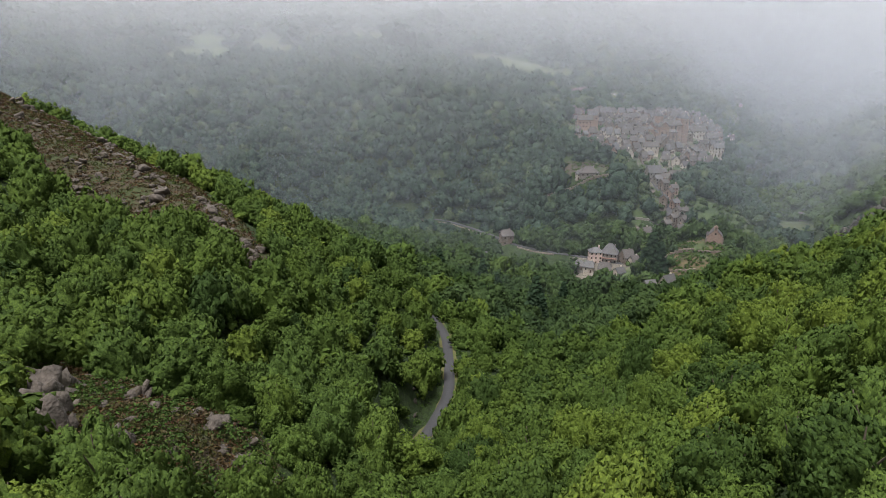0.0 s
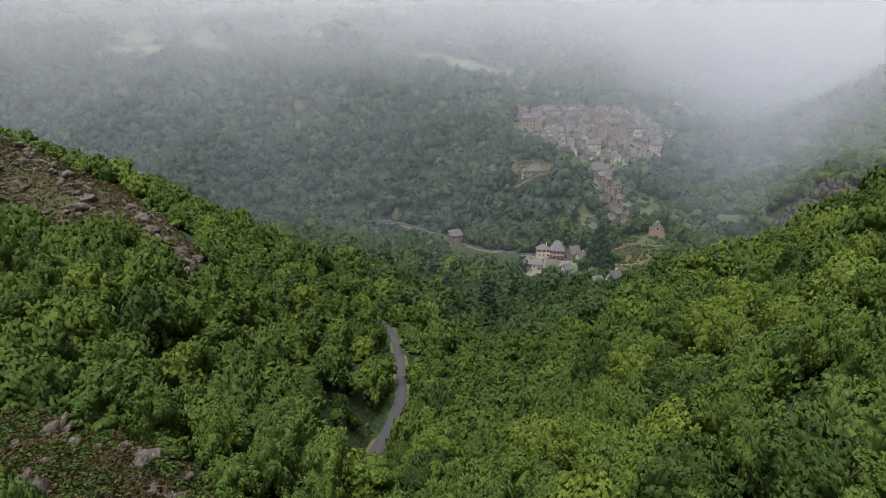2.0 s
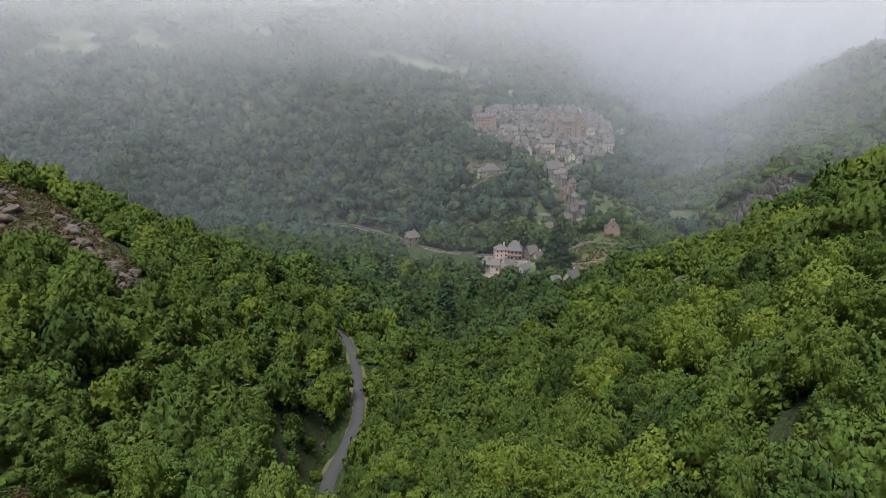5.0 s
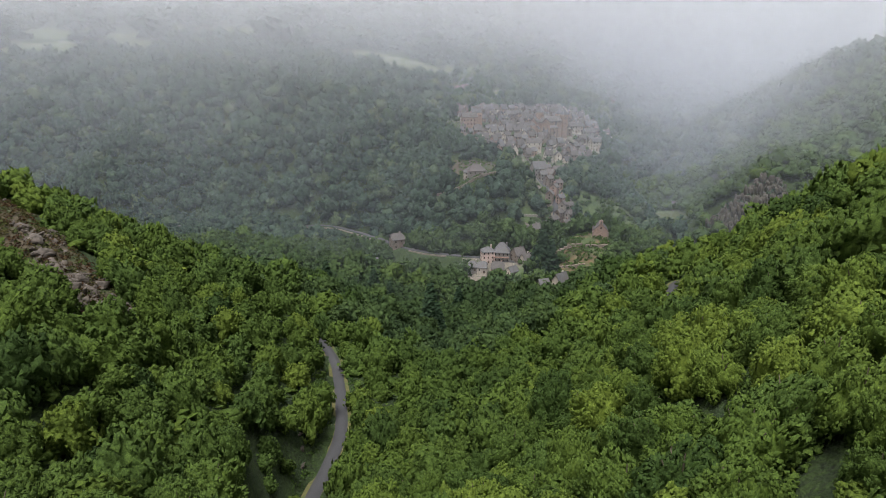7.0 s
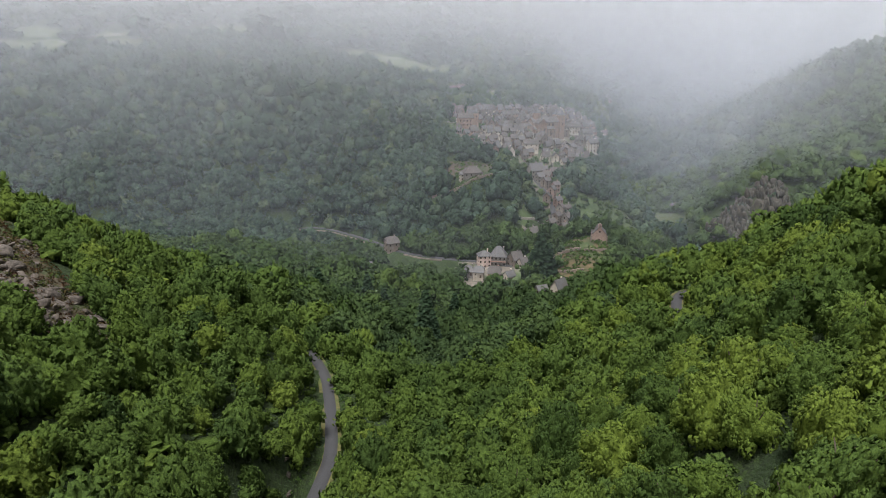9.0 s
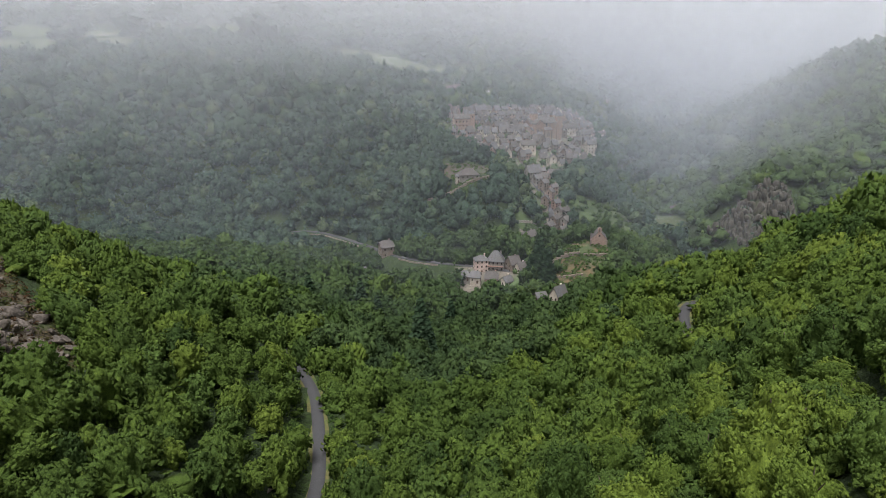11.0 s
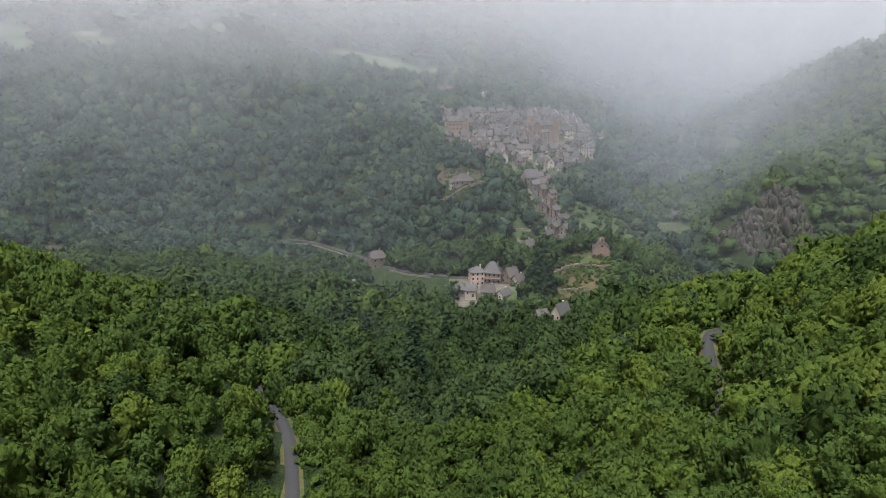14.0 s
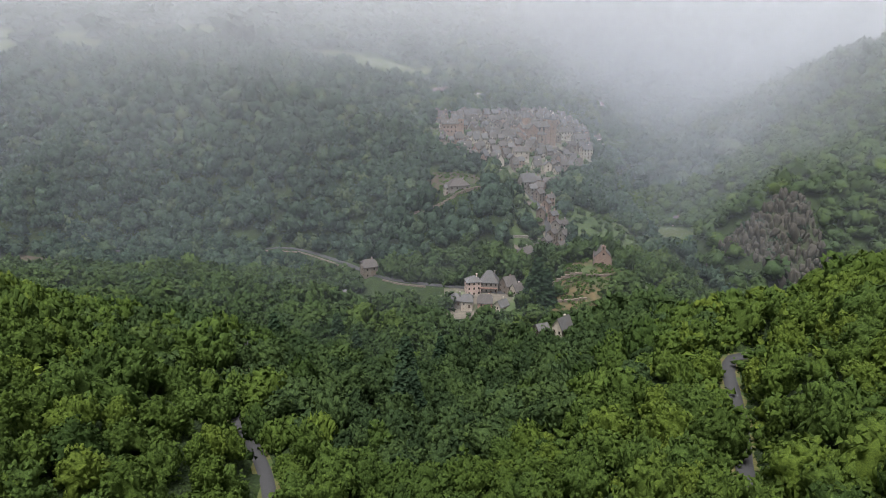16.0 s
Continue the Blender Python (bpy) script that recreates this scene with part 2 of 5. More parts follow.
# ---------------------------------------------------------------- the lie of the land
# Ridges, spurs and valley lines, as spot heights along each (x, y, height), in metres.
LAND = {
    "ravine": [(0, -60, 132), (0, -10, 112), (-4, 20, 102), (-4, 40, 92), (-3, 60, 84), (-3, 85, 68), (-5, 110, 56), (-5, 138, 47), (6, 167, 41), (8, 215, 33), (0, 250, 24), (-8, 300, 12), (-8, 345, 6)],
    "right_slope": [(13, 34, 110), (20, 29, 113), (25, 24, 119), (29, 39, 114), (33, 48, 113), (36, 59, 113), (42, 64, 118), (27, 56, 105), (28, 66, 105), (23, 70, 98), (8, 58, 97), (41, 98, 97), (17, 96, 82), (47, 97, 101)],
    "right_flank": [(48, 115, 93), (43, 117, 84), (58, 123, 93), (66, 127, 96), (74, 137, 96), (62, 133, 90), (54, 150, 72), (80, 162, 93), (41, 146, 66), (49, 171, 66), (65, 176, 72), (75, 196, 71), (84, 203, 71), (78, 212, 73)],
    "right_crest": [(60, -20, 150), (90, 60, 145), (115, 140, 120), (150, 200, 110), (230, 150, 160), (300, 0, 190), (160, 260, 60), (250, 280, 60)],
    "right_foot": [(115, 338, 26), (56, 277, 30), (100, 262, 52), (170, 330, 14), (280, 350, 20)],
    "left_spur": [(-420, 200, 190), (-302, 268, 135), (-283, 266, 125), (-256, 262, 116), (-212, 235, 112), (-181, 207, 109), (-151, 195, 102), (-126, 165, 106), (-92, 134, 99), (-86, 143, 86)],
    "left_flank": [(-148, 136, 93), (-160, 173, 90), (-62, 136, 70), (-52, 108, 81), (-72, 107, 91), (-60, 88, 81), (-72, 147, 80), (-53, 144, 64), (-61, 170, 66), (-230, 120, 130), (-110, 80, 98)],
    "left_back": [(-63, 196, 69), (-75, 174, 74), (-71, 224, 55), (-61, 256, 44), (-70, 304, 29), (-129, 238, 76), (-150, 300, 46), (-203, 332, 36), (-207, 398, 12), (-60, 370, 8), (-150, 440, 10), (-320, 440, 25)],
    "fore": [(-54, 48, 103.5), (-40, 41, 105.5), (-66, 46, 105.5), (-100, 20, 118), (-60, -30, 140), (-250, -60, 180), (0, -200, 175), (-25, 60, 92)],
    "river": [(-600, 640, 0), (-400, 580, -2), (-240, 540, -3), (-130, 505, -3), (-50, 435, -3), (10, 395, -3), (70, 372, -3), (150, 375, -2), (230, 380, 0), (380, 360, 4), (600, 300, 10)],
    "side_valley": [(190, 430, 5), (205, 500, 6), (226, 565, 7), (262, 660, 16), (312, 810, 40), (380, 960, 62), (480, 1200, 95)],
    "village_spur": [(114, 414, 28), (92, 409, 23), (135, 390, 20), (34, 430, 3), (-36, 468, 4), (79, 465, 12), (106, 495, 22), (100, 527, 36), (56, 492, 40), (31, 520, 50), (-14, 488, 11), (89, 572, 47), (160, 560, 26), (198, 631, 20)],
    "village": [(31, 640, 79), (100, 640, 62), (133, 720, 66), (60, 720, 88), (180, 700, 56), (230, 844, 82), (140, 800, 88), (40, 790, 112)],
    "wooded_hill": [(-102, 534, 0), (-161, 520, 8), (-70, 550, 30), (-141, 614, 66), (-262, 644, 66), (-330, 590, 66), (-121, 695, 108), (-60, 640, 85), (-200, 760, 128), (-368, 805, 126), (-283, 868, 146), (-228, 878, 137), (-64, 855, 124), (-140, 860, 133), (-480, 700, 90), (-600, 900, 150)],
    "right_hill": [(226, 404, 15), (245, 394, 14), (199, 447, 11), (212, 433, 38), (240, 441, 60), (250, 428, 57), (222, 462, 44), (262, 472, 67), (284, 452, 68), (275, 415, 40), (343, 554, 80), (260, 568, 36), (392, 768, 98), (448, 692, 148), (520, 600, 165), (420, 440, 110), (620, 450, 190), (700, 800, 195), (560, 950, 118)],
    "plateau": [(-60, 1000, 152), (-286, 1013, 184), (-500, 1100, 205), (60, 960, 140), (-150, 1200, 205), (-500, 1500, 285), (-100, 1500, 290), (150, 1100, 150), (215, 1450, 240), (450, 1500, 212), (555, 1500, 172), (850, 1600, 155), (1050, 1600, 160), (300, 2000, 220), (900, 2200, 150)],
    "far_rim": [(-1500, 300, 330), (-1500, 1600, 360), (-800, 2600, 330), (600, 3000, 170), (1600, 2000, 170), (1600, 400, 230), (900, -800, 300), (-900, -800, 300), (4500, 4500, 180), (-4500, 4500, 300), (4500, -4500, 300), (-4500, -4500, 300), (0, 4600, 220)],
}
SPOTS = np.array([p for line in LAND.values() for p in line], float)


def kernel(d):
    return np.sqrt(d * d + 9.0)


def spline_weights():
    d = np.linalg.norm(SPOTS[:, None, :2] - SPOTS[None, :, :2], axis=-1)
    n = len(SPOTS)
    a = np.zeros((n + 1, n + 1))
    a[:n, :n] = kernel(d) - np.eye(n) * 2.5
    a[:n, n] = a[n, :n] = 1
    return np.linalg.solve(a, np.r_[SPOTS[:, 2], 0])


WEIGHTS = spline_weights()


def smooth(a, b, v):
    t = np.clip((v - a) / (b - a), 0, 1)
    return t * t * (3 - 2 * t)


def ripple(x, y, size, seed):
    """Gentle rolling relief made of a few sine waves in turned directions."""
    total = np.zeros_like(x)
    rng = np.random.RandomState(seed)
    for k in range(7):
        a, ph, s = rng.uniform(0, 6.28), rng.uniform(0, 6.28), size * rng.uniform(0.6, 1.7)
        total += np.sin((x * np.cos(a) + y * np.sin(a)) * 6.28 / s + ph)
    return total / 7


def along(line, step):
    """Points every step metres along a smooth line through the given ones."""
    p = np.array(line, float)
    out = []
    for i in range(len(p) - 1):
        a, b, c, d = p[max(i - 1, 0)], p[i], p[i + 1], p[min(i + 2, len(p) - 1)]
        n = max(2, int(np.linalg.norm(c - b) / step))
        t = (np.arange(n) / n)[:, None]
        out.append(0.5 * (2 * b + (c - a) * t + (2 * a - 5 * b + 4 * c - d) * t**2 + (3 * b - a - 3 * c + d) * t**3))
    return np.concatenate(out + [p[-1:]])


def bare_height(x, y):
    x, y = np.asarray(x, float), np.asarray(y, float)
    shape = x.shape
    x, y = x.ravel(), y.ravel()
    z = np.empty_like(x)
    for i in range(0, len(x), 20000):
        s = slice(i, i + 20000)
        d = np.hypot(x[s, None] - SPOTS[:, 0], y[s, None] - SPOTS[:, 1])
        z[s] = kernel(d) @ WEIGHTS[:-1] + WEIGHTS[-1]
    far = smooth(300, 900, np.hypot(x, y))
    z += ripple(x, y, 38, 3) * 1.6 * (1 - far) + ripple(x, y, 120, 4) * (2 + 5 * far)
    return np.maximum(z, -3.5).reshape(shape)


ROADS = {
    "valley_road": (1.8, [(-20, 70, 62), (-28, 98, 53), (-31, 115, 50), (-30, 130, 48), (-29, 147, 47), (-31.5, 164, 46.5), (-35, 180, 46), (-39, 194, 45.5), (-48, 212, 45), (-63, 238, 44), (-59, 258, 43), (-70, 285, 40)]),
    "bend_road": (1.75, [(62, 150, 74), (65, 160, 72), (72, 174, 70), (77, 185, 69), (82, 197, 68), (86, 207, 67.5), (91, 214, 67.5), (98, 216, 67), (101, 216, 67)]),
    "river_road": (2.3, [(-330, 520, 6), (-200, 520, 3), (-135, 530, 1), (-102, 529, 1), (-60, 490, 3), (-30, 458, 3), (0, 442, 3), (30, 433, 3), (60, 420, 4), (85, 425, 8), (76, 455, 11), (92, 475, 17), (99, 500, 26), (95, 527, 37), (88, 560, 46)]),
}
ROAD_LINES = {name: along(line, 3.0) for name, (half, line) in ROADS.items()}


def road_gap(x, y, names=tuple(ROADS)):
    """Distance to the nearest road's middle, and that road's height."""
    best, level = np.full(x.shape, 1e9), np.zeros(x.shape)
    for name in names:
        p = ROAD_LINES[name]
        lo, hi = p[:, :2].min(0) - 40, p[:, :2].max(0) + 40
        near = np.where((x > lo[0]) & (x < hi[0]) & (y > lo[1]) & (y < hi[1]))[0]
        for i in range(0, len(near), 20000):
            k = near[i : i + 20000]
            d = np.hypot(x[k, None] - p[:, 0], y[k, None] - p[:, 1])
            j = d.argmin(1)
            m = d[np.arange(len(k)), j]
            closer = m < best[k]
            best[k[closer]], level[k[closer]] = m[closer], p[j[closer], 2]
    return best, level


def height(x, y):
    x, y = np.atleast_1d(np.asarray(x, float)), np.atleast_1d(np.asarray(y, float))
    shape = x.shape
    x, y = x.ravel(), y.ravel()
    z = bare_height(x, y)
    d, level = road_gap(x, y)
    return (z + (level - 0.25 - z) * (1 - smooth(3.5, 13, d))).reshape(shape)


def mesh_of(name, verts, faces, mat, smooth_shade=False, tone=None):
    me = bpy.data.meshes.new(name)
    verts, faces = np.asarray(verts, np.float32), np.asarray(faces, np.int32)
    k = faces.shape[1]
    me.vertices.add(len(verts))
    me.vertices.foreach_set("co", verts.ravel())
    me.loops.add(faces.size)
    me.loops.foreach_set("vertex_index", faces.ravel())
    me.polygons.add(len(faces))
    me.polygons.foreach_set("loop_start", np.arange(0, faces.size, k, dtype=np.int32))
    me.polygons.foreach_set("loop_total", np.full(len(faces), k, np.int32))
    if smooth_shade:
        me.polygons.foreach_set("use_smooth", np.ones(len(faces), bool))
    if tone is not None:
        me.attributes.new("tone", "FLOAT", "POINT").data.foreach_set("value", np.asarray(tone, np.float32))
    for m in mat if isinstance(mat, (list, tuple)) else [mat]:
        me.materials.append(m)
    me.update(calc_edges=True)
    return me


def spaced(lo, hi, n, centre, near):
    """Positions from lo to hi, close together round the centre."""
    t = np.linspace(-1, 1, n)
    a = np.arcsinh((hi - centre) / near)
    b = np.arcsinh((centre - lo) / near)
    return centre + near * np.sinh(np.where(t > 0, t * a, t * b))


def grid_faces(nx, ny):
    i = (np.arange(ny - 1)[:, None] * nx + np.arange(nx - 1)).ravel()
    return np.stack([i, i + 1, i + nx + 1, i + nx], 1)


def inside(x, y, ring):
    """Whether places lie inside a ring of corners."""
    hit = np.zeros(x.shape, bool)
    for (ax, ay), (bx, by) in zip(ring, ring[1:] + ring[:1]):
        hit ^= ((ay > y) != (by > y)) & (x < (bx - ax) * (y - ay) / (by - ay + 1e-12) + ax)
    return hit


HEATH_RING = [(-330, 296), (-298, 280), (-250, 274), (-206, 246), (-175, 219), (-154, 212), (-105, 168), (-88, 154), (-78, 140), (-83, 129), (-95, 127), (-114, 140), (-131, 138), (-176, 168), (-200, 178), (-230, 190), (-330, 240)]
FORE_RING = [(-84, 60), (-66, 54), (-54, 50), (-42, 45), (-35, 42), (-25, 33), (-29, 25), (-42, 20), (-50, 25), (-58, 33), (-68, 42), (-84, 55)]
VILLAGE_RING = [(12, 640), (20, 612), (60, 590), (80, 560), (82, 530), (92, 510), (90, 480), (66, 470), (70, 452), (90, 460), (112, 490), (116, 520), (112, 560), (122, 598), (158, 645), (182, 690), (194, 745), (190, 795), (150, 798), (110, 765), (64, 722), (37, 705), (15, 690)]
HAMLET_RING = [(18, 436), (16, 404), (30, 390), (54, 390), (66, 410), (58, 436)]
TERRACE_RING = [(66, 398), (84, 362), (96, 358), (112, 376), (128, 390), (128, 406), (112, 418), (96, 422), (80, 414)]
CLIFF_RING = [(197, 447), (210, 424), (226, 401), (246, 391), (257, 406), (255, 432), (243, 447), (228, 444), (211, 442)]
GREEN_RINGS = [
    [(113, 506), (112, 522), (127, 542), (150, 548), (173, 537), (175, 505), (154, 470), (148, 440), (130, 432), (137, 470), (122, 490)],
    [(120, 392), (140, 384), (154, 396), (146, 416), (130, 412)],
    [(64, 472), (82, 480), (80, 494), (66, 490)],
    [(190, 500), (206, 484), (216, 502), (220, 548), (204, 556)],
]
BANK_RING = [(-330, 470), (-303, 486), (-286, 494), (-262, 488), (-250, 462), (-266, 440), (-330, 436)]
SLOPE_RING = [(4, 538), (52, 536), (62, 548), (48, 563), (10, 560)]
TERRACE_HOUSE_RING = [(6, 500), (50, 508), (52, 538), (10, 540)]
FIELD_RINGS = [
    [(-660, 1045), (-451, 1022), (-333, 1090), (-270, 1005), (-330, 988), (-430, 984), (-660, 990)],
    [(-660, 976), (-430, 972), (-340, 977), (-423, 948), (-490, 910), (-660, 903)],
    [(-230, 1030), (-160, 984), (-83, 990), (0, 936), (71, 934), (60, 879), (-28, 823), (-75, 885), (-130, 930)],
    [(-12, 765), (70, 760), (90, 815), (10, 815)],
]

GX, GY = spaced(-4600, 4600, 330, 0, 200), spaced(-4600, 4900, 380, 220, 260)
gx, gy = np.meshgrid(GX, GY)
gz = height(gx, gy)
me = mesh_of("ground", np.stack([gx, gy, gz], -1).reshape(-1, 3), grid_faces(len(GX), len(GY)), [SHADED_FLOOR, HEATH, MEADOW, OCHRE, PAVING, CLIFF, BARE, PASTURE], True)
cx, cy = ((gx[:-1, :-1] + gx[1:, 1:]) / 2).ravel(), ((gy[:-1, :-1] + gy[1:, 1:]) / 2).ravel()
wx, wy = cx + ripple(cx, cy, 14, 31) * 5, cy + ripple(cx, cy, 14, 32) * 5
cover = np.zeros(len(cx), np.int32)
for index, rings in ((2, GREEN_RINGS), (7, FIELD_RINGS), (4, [VILLAGE_RING, HAMLET_RING]), (3, [TERRACE_RING]), (6, [SLOPE_RING, BANK_RING]), (1, [HEATH_RING, FORE_RING]), (5, [CLIFF_RING])):
    for ring in rings:
        cover[inside(wx, wy, ring)] = index
me.polygons.foreach_set("material_index", cover)
ground = new("ground", me)
tagged(ground, "steep valley ground under woods, heath, meadows and terraces", "ground", kind="structure")


def ribbon(name, line, half, lift, mat, offset=0.0):
    p = ROAD_LINES[line]
    way = np.gradient(p[:, :2], axis=0)
    way /= np.linalg.norm(way, axis=1)[:, None]
    side = np.stack([-way[:, 1], way[:, 0]], 1)
    rows = []
    for s, up in ((-half, -0.12), (-half * 0.97, 0.0), (0, 0.04), (half * 0.97, 0.0), (half, -0.12)):
        rows.append(np.c_[p[:, :2] + side * (s + offset), p[:, 2] + lift + up])
    v = np.stack(rows, 1).reshape(-1, 3)
    return new(name, mesh_of(name, v, grid_faces(5, len(p)), mat, True))


for key, (half, line) in ROADS.items():
    tagged(ribbon(key, key, half, 0.16, ASPHALT), "narrow grey asphalt country road between grass verges", "road", kind="structure")
    if key == "river_road":
        continue
    tagged(ribbon("verge", key, half + 1.1, -0.02, VERGE), "strip of dry yellowish grass beside the road", "verge", kind="structure")

# ---------------------------------------------------------------- trees
def ico(level):
    bm = bmesh.new()
    bmesh.ops.create_icosphere(bm, subdivisions=level, radius=1)
    v = np.array([x.co[:] for x in bm.verts])
    f = np.array([[x.index for x in g.verts] for g in bm.faces])
    bm.free()
    return v, f


ICO1, ICO2, ICO3 = ico(1), ico(2), ico(3)


def lobes(rng, n, flat):
    """Centres and radii of the rounded clumps of leaves that stand out of a domed crown of unit radius."""
    k = np.arange(n)
    up = 1 - 1.42 * (k + 0.5) / n
    a = k * 2.39996 + rng.uniform(-0.35, 0.35, n)
    ring = np.sqrt(np.maximum(0, 1 - up**2))
    d = rng.uniform(0.60, 0.86, n)[:, None]
    c = np.stack([np.cos(a) * ring, np.sin(a) * ring, up * flat], 1) * d
    return c, rng.uniform(0.75, 1.25, n) * 1.36 / math.sqrt(n)


def lumpy(v, rng, amount):
    k = rng.uniform(2.0, 5.0, (5, 3)) * rng.choice([-1, 1], (5, 3))
    w = sum(np.sin(v @ q + rng.uniform(0, 6)) for q in k) / 5
    return v * (1 + amount * w)[:, None]


def cards(centres, normals, size, rng, fold=0.35):
    """Small folded leaf clusters: four corners each, two triangles."""
    n = len(centres)
    a = rng.normal(size=(n, 3))
    u = np.cross(normals, a)
    u /= np.linalg.norm(u, axis=1)[:, None] + 1e-9
    w = np.cross(normals, u)
    s = size * rng.uniform(0.55, 1.35, (n, 1))
    p = np.stack([centres - u * s, centres + w * s * 0.62 + normals * s * fold, centres + u * s * 1.1, centres - w * s * 0.62 + normals * s * fold], 1)
    base = np.arange(n)[:, None] * 4
    f = np.stack([base + [0, 1, 2], base + [0, 2, 3]], 1).reshape(-1, 3)
    return p.reshape(-1, 3), f


def sprigs(centres, normals, size, rng):
    """Small pointed tufts of leaves: a ring of three corners and a raised tip each."""
    n = len(centres)
    u = np.cross(normals, rng.normal(size=(n, 3)))
    u /= np.linalg.norm(u, axis=1)[:, None] + 1e-9
    w = np.cross(normals, u)
    s = size * rng.uniform(0.6, 1.4, (n, 1))
    ring = []
    for i in range(3):
        a = i * 2 * math.pi / 3 + rng.uniform(-0.5, 0.5, (n, 1))
        ring.append(centres + (u * np.cos(a) + w * np.sin(a)) * s * rng.uniform(0.6, 1.4, (n, 1)) - normals * s * rng.uniform(0.1, 0.6, (n, 1)))
    tip = centres + normals * s * rng.uniform(0.3, 0.8, (n, 1)) + (u * rng.normal(0, 0.25, (n, 1)) + w * rng.normal(0, 0.25, (n, 1))) * s
    base = np.arange(n)[:, None] * 4
    f = np.stack([base + [0, 1, 3], base + [1, 2, 3], base + [2, 0, 3]], 1).reshape(-1, 3)
    return np.stack(ring + [tip], 1).reshape(-1, 3), f


def reach(d, c, r, base):
    """How far the crown goes in the directions d, and which way its surface faces there."""
    along_c = d @ c.T
    gap = (c**2).sum(1)[None] - along_c**2
    far = np.where(gap < r**2, along_c + np.sqrt(np.maximum(0, r**2 - gap)), 0)
    best = far.argmax(1)
    out = far.max(1)
    lump = d * out[:, None] - c[best]
    lump /= np.linalg.norm(lump, axis=1)[:, None] + 1e-6
    low = out < base
    return np.where(low, base, out), np.where(low[:, None], d, lump)


def crown(seed, n_lobes, hull, n_sprigs, sprig, flat=1.0, base=0.5, lump=0.22, twigs=6):
    """A crown: a domed mass of leaf clumps, each built of smaller clumps, its skin of leaf sprays ragged at the edge."""
    rng = np.random.RandomState(seed)
    c, r = lobes(rng, n_lobes, flat)
    if twigs:
        way = rng.normal(size=(n_lobes, twigs, 3)) + c[:, None] / np.linalg.norm(c, axis=1)[:, None, None] * 0.9 + (0, 0, 0.35)
        way /= np.linalg.norm(way, axis=2)[..., None]
        small = (c[:, None] + way * r[:, None, None] * 0.82).reshape(-1, 3)
        c, r = np.concatenate([c, small]), np.concatenate([r * 0.92, np.repeat(r, twigs) * rng.uniform(0.28, 0.5, n_lobes * twigs)])
    lean = rng.normal(size=3) * (0.14, 0.14, 0.05)
    hv, hf = hull
    d = hv / np.linalg.norm(hv, axis=1)[:, None]
    v = d * (reach(d, c, r, base)[0] * rng.uniform(0.80, 0.87, len(d)))[:, None]
    f = hf
    if n_sprigs:
        k = np.arange(n_sprigs)
        up = np.clip(1 - 1.5 * (k + 0.5) / n_sprigs + rng.normal(0, 0.6 / math.sqrt(n_sprigs), n_sprigs), -1, 1)
        a = k * 2.39996 + rng.normal(0, 1.5 / math.sqrt(n_sprigs), n_sprigs)
        q = np.stack([np.cos(a) * np.sqrt(1 - up**2), np.sin(a) * np.sqrt(1 - up**2), up], 1)
        far, face = reach(q, c, r, base)
        pos = q * (far * rng.uniform(0.93, 1.03, n_sprigs))[:, None]
        tilt = face + (0, 0, 0.15) + rng.normal(size=q.shape) * 0.25
        tilt /= np.linalg.norm(tilt, axis=1)[:, None]
        bv, bf = sprigs(pos, tilt, sprig, rng)
        v, f = np.concatenate([v, bv]), np.concatenate([f, bf + len(v)])
    swell = lumpy(v, np.random.RandomState(seed + 5), lump)
    return swell + lean * np.maximum(0, swell[:, 2:]), f


def trunk(seed, top):
    """A tapered, slightly leaning trunk with five limbs that reach into the crown, for a tree of unit crown radius."""
    rng = np.random.RandomState(seed)
    vs, fs, at = [], [], 0

    def tube(a, b, ra, rb, sides=6):
        nonlocal at
        a, b = np.array(a, float), np.array(b, float)
        ax = (b - a) / np.linalg.norm(b - a)
        u = np.cross(ax, (0.3, 0.9, 0.1))
        u /= np.linalg.norm(u)
        w = np.cross(ax, u)
        ang = np.arange(sides) * 2 * math.pi / sides
        ring = np.cos(ang)[:, None] * u + np.sin(ang)[:, None] * w
        vs.append(np.concatenate([a + ring * ra, b + ring * rb]))
        i = np.arange(sides)
        j = (i + 1) % sides
        fs.append(np.stack([i, j, j + sides, i + sides], 1) + at)
        at += 2 * sides

    fork = (rng.uniform(-0.06, 0.06), rng.uniform(-0.06, 0.06), 0.05)
    tube((0, 0, -1.35), fork, 0.075, 0.055)
    for i in range(5):
        a = i * 1.257 + rng.uniform(-0.3, 0.3)
        tube(fork, (math.cos(a) * 0.45, math.sin(a) * 0.45, rng.uniform(0.35, 0.75)), 0.04, 0.012, 5)
    tube(fork, (0.03, 0.02, top), 0.045, 0.012, 5)
    return np.concatenate(vs), np.concatenate(fs)


def conifer(seed, tiers, per, size):
    """A narrow fir: drooping tiers of short boughs that shrink towards the tip; unit height."""
    rng = np.random.RandomState(seed)
    pos, nor = [], []
    for t in range(tiers):
        h = 0.08 + 0.9 * t / tiers
        reach = 0.24 * (1 - h) ** 0.8 + 0.015
        m = max(4, int(per * (1 - h * 0.7)))
        a = rng.uniform(0, 6.28, m)
        q = reach * rng.uniform(0.35, 1.08, m)
        pos.append(np.stack([np.cos(a) * q, np.sin(a) * q, h - q * 0.35 + rng.uniform(-0.02, 0.02, m)], 1))
        n = np.stack([np.cos(a) * 0.5, np.sin(a) * 0.5, np.full(m, 0.8)], 1) + rng.normal(size=(m, 3)) * 0.25
        nor.append(n / np.linalg.norm(n, axis=1)[:, None])
    v, f = cards(np.concatenate(pos), np.concatenate(nor), size, rng, -0.3)
    return v, f


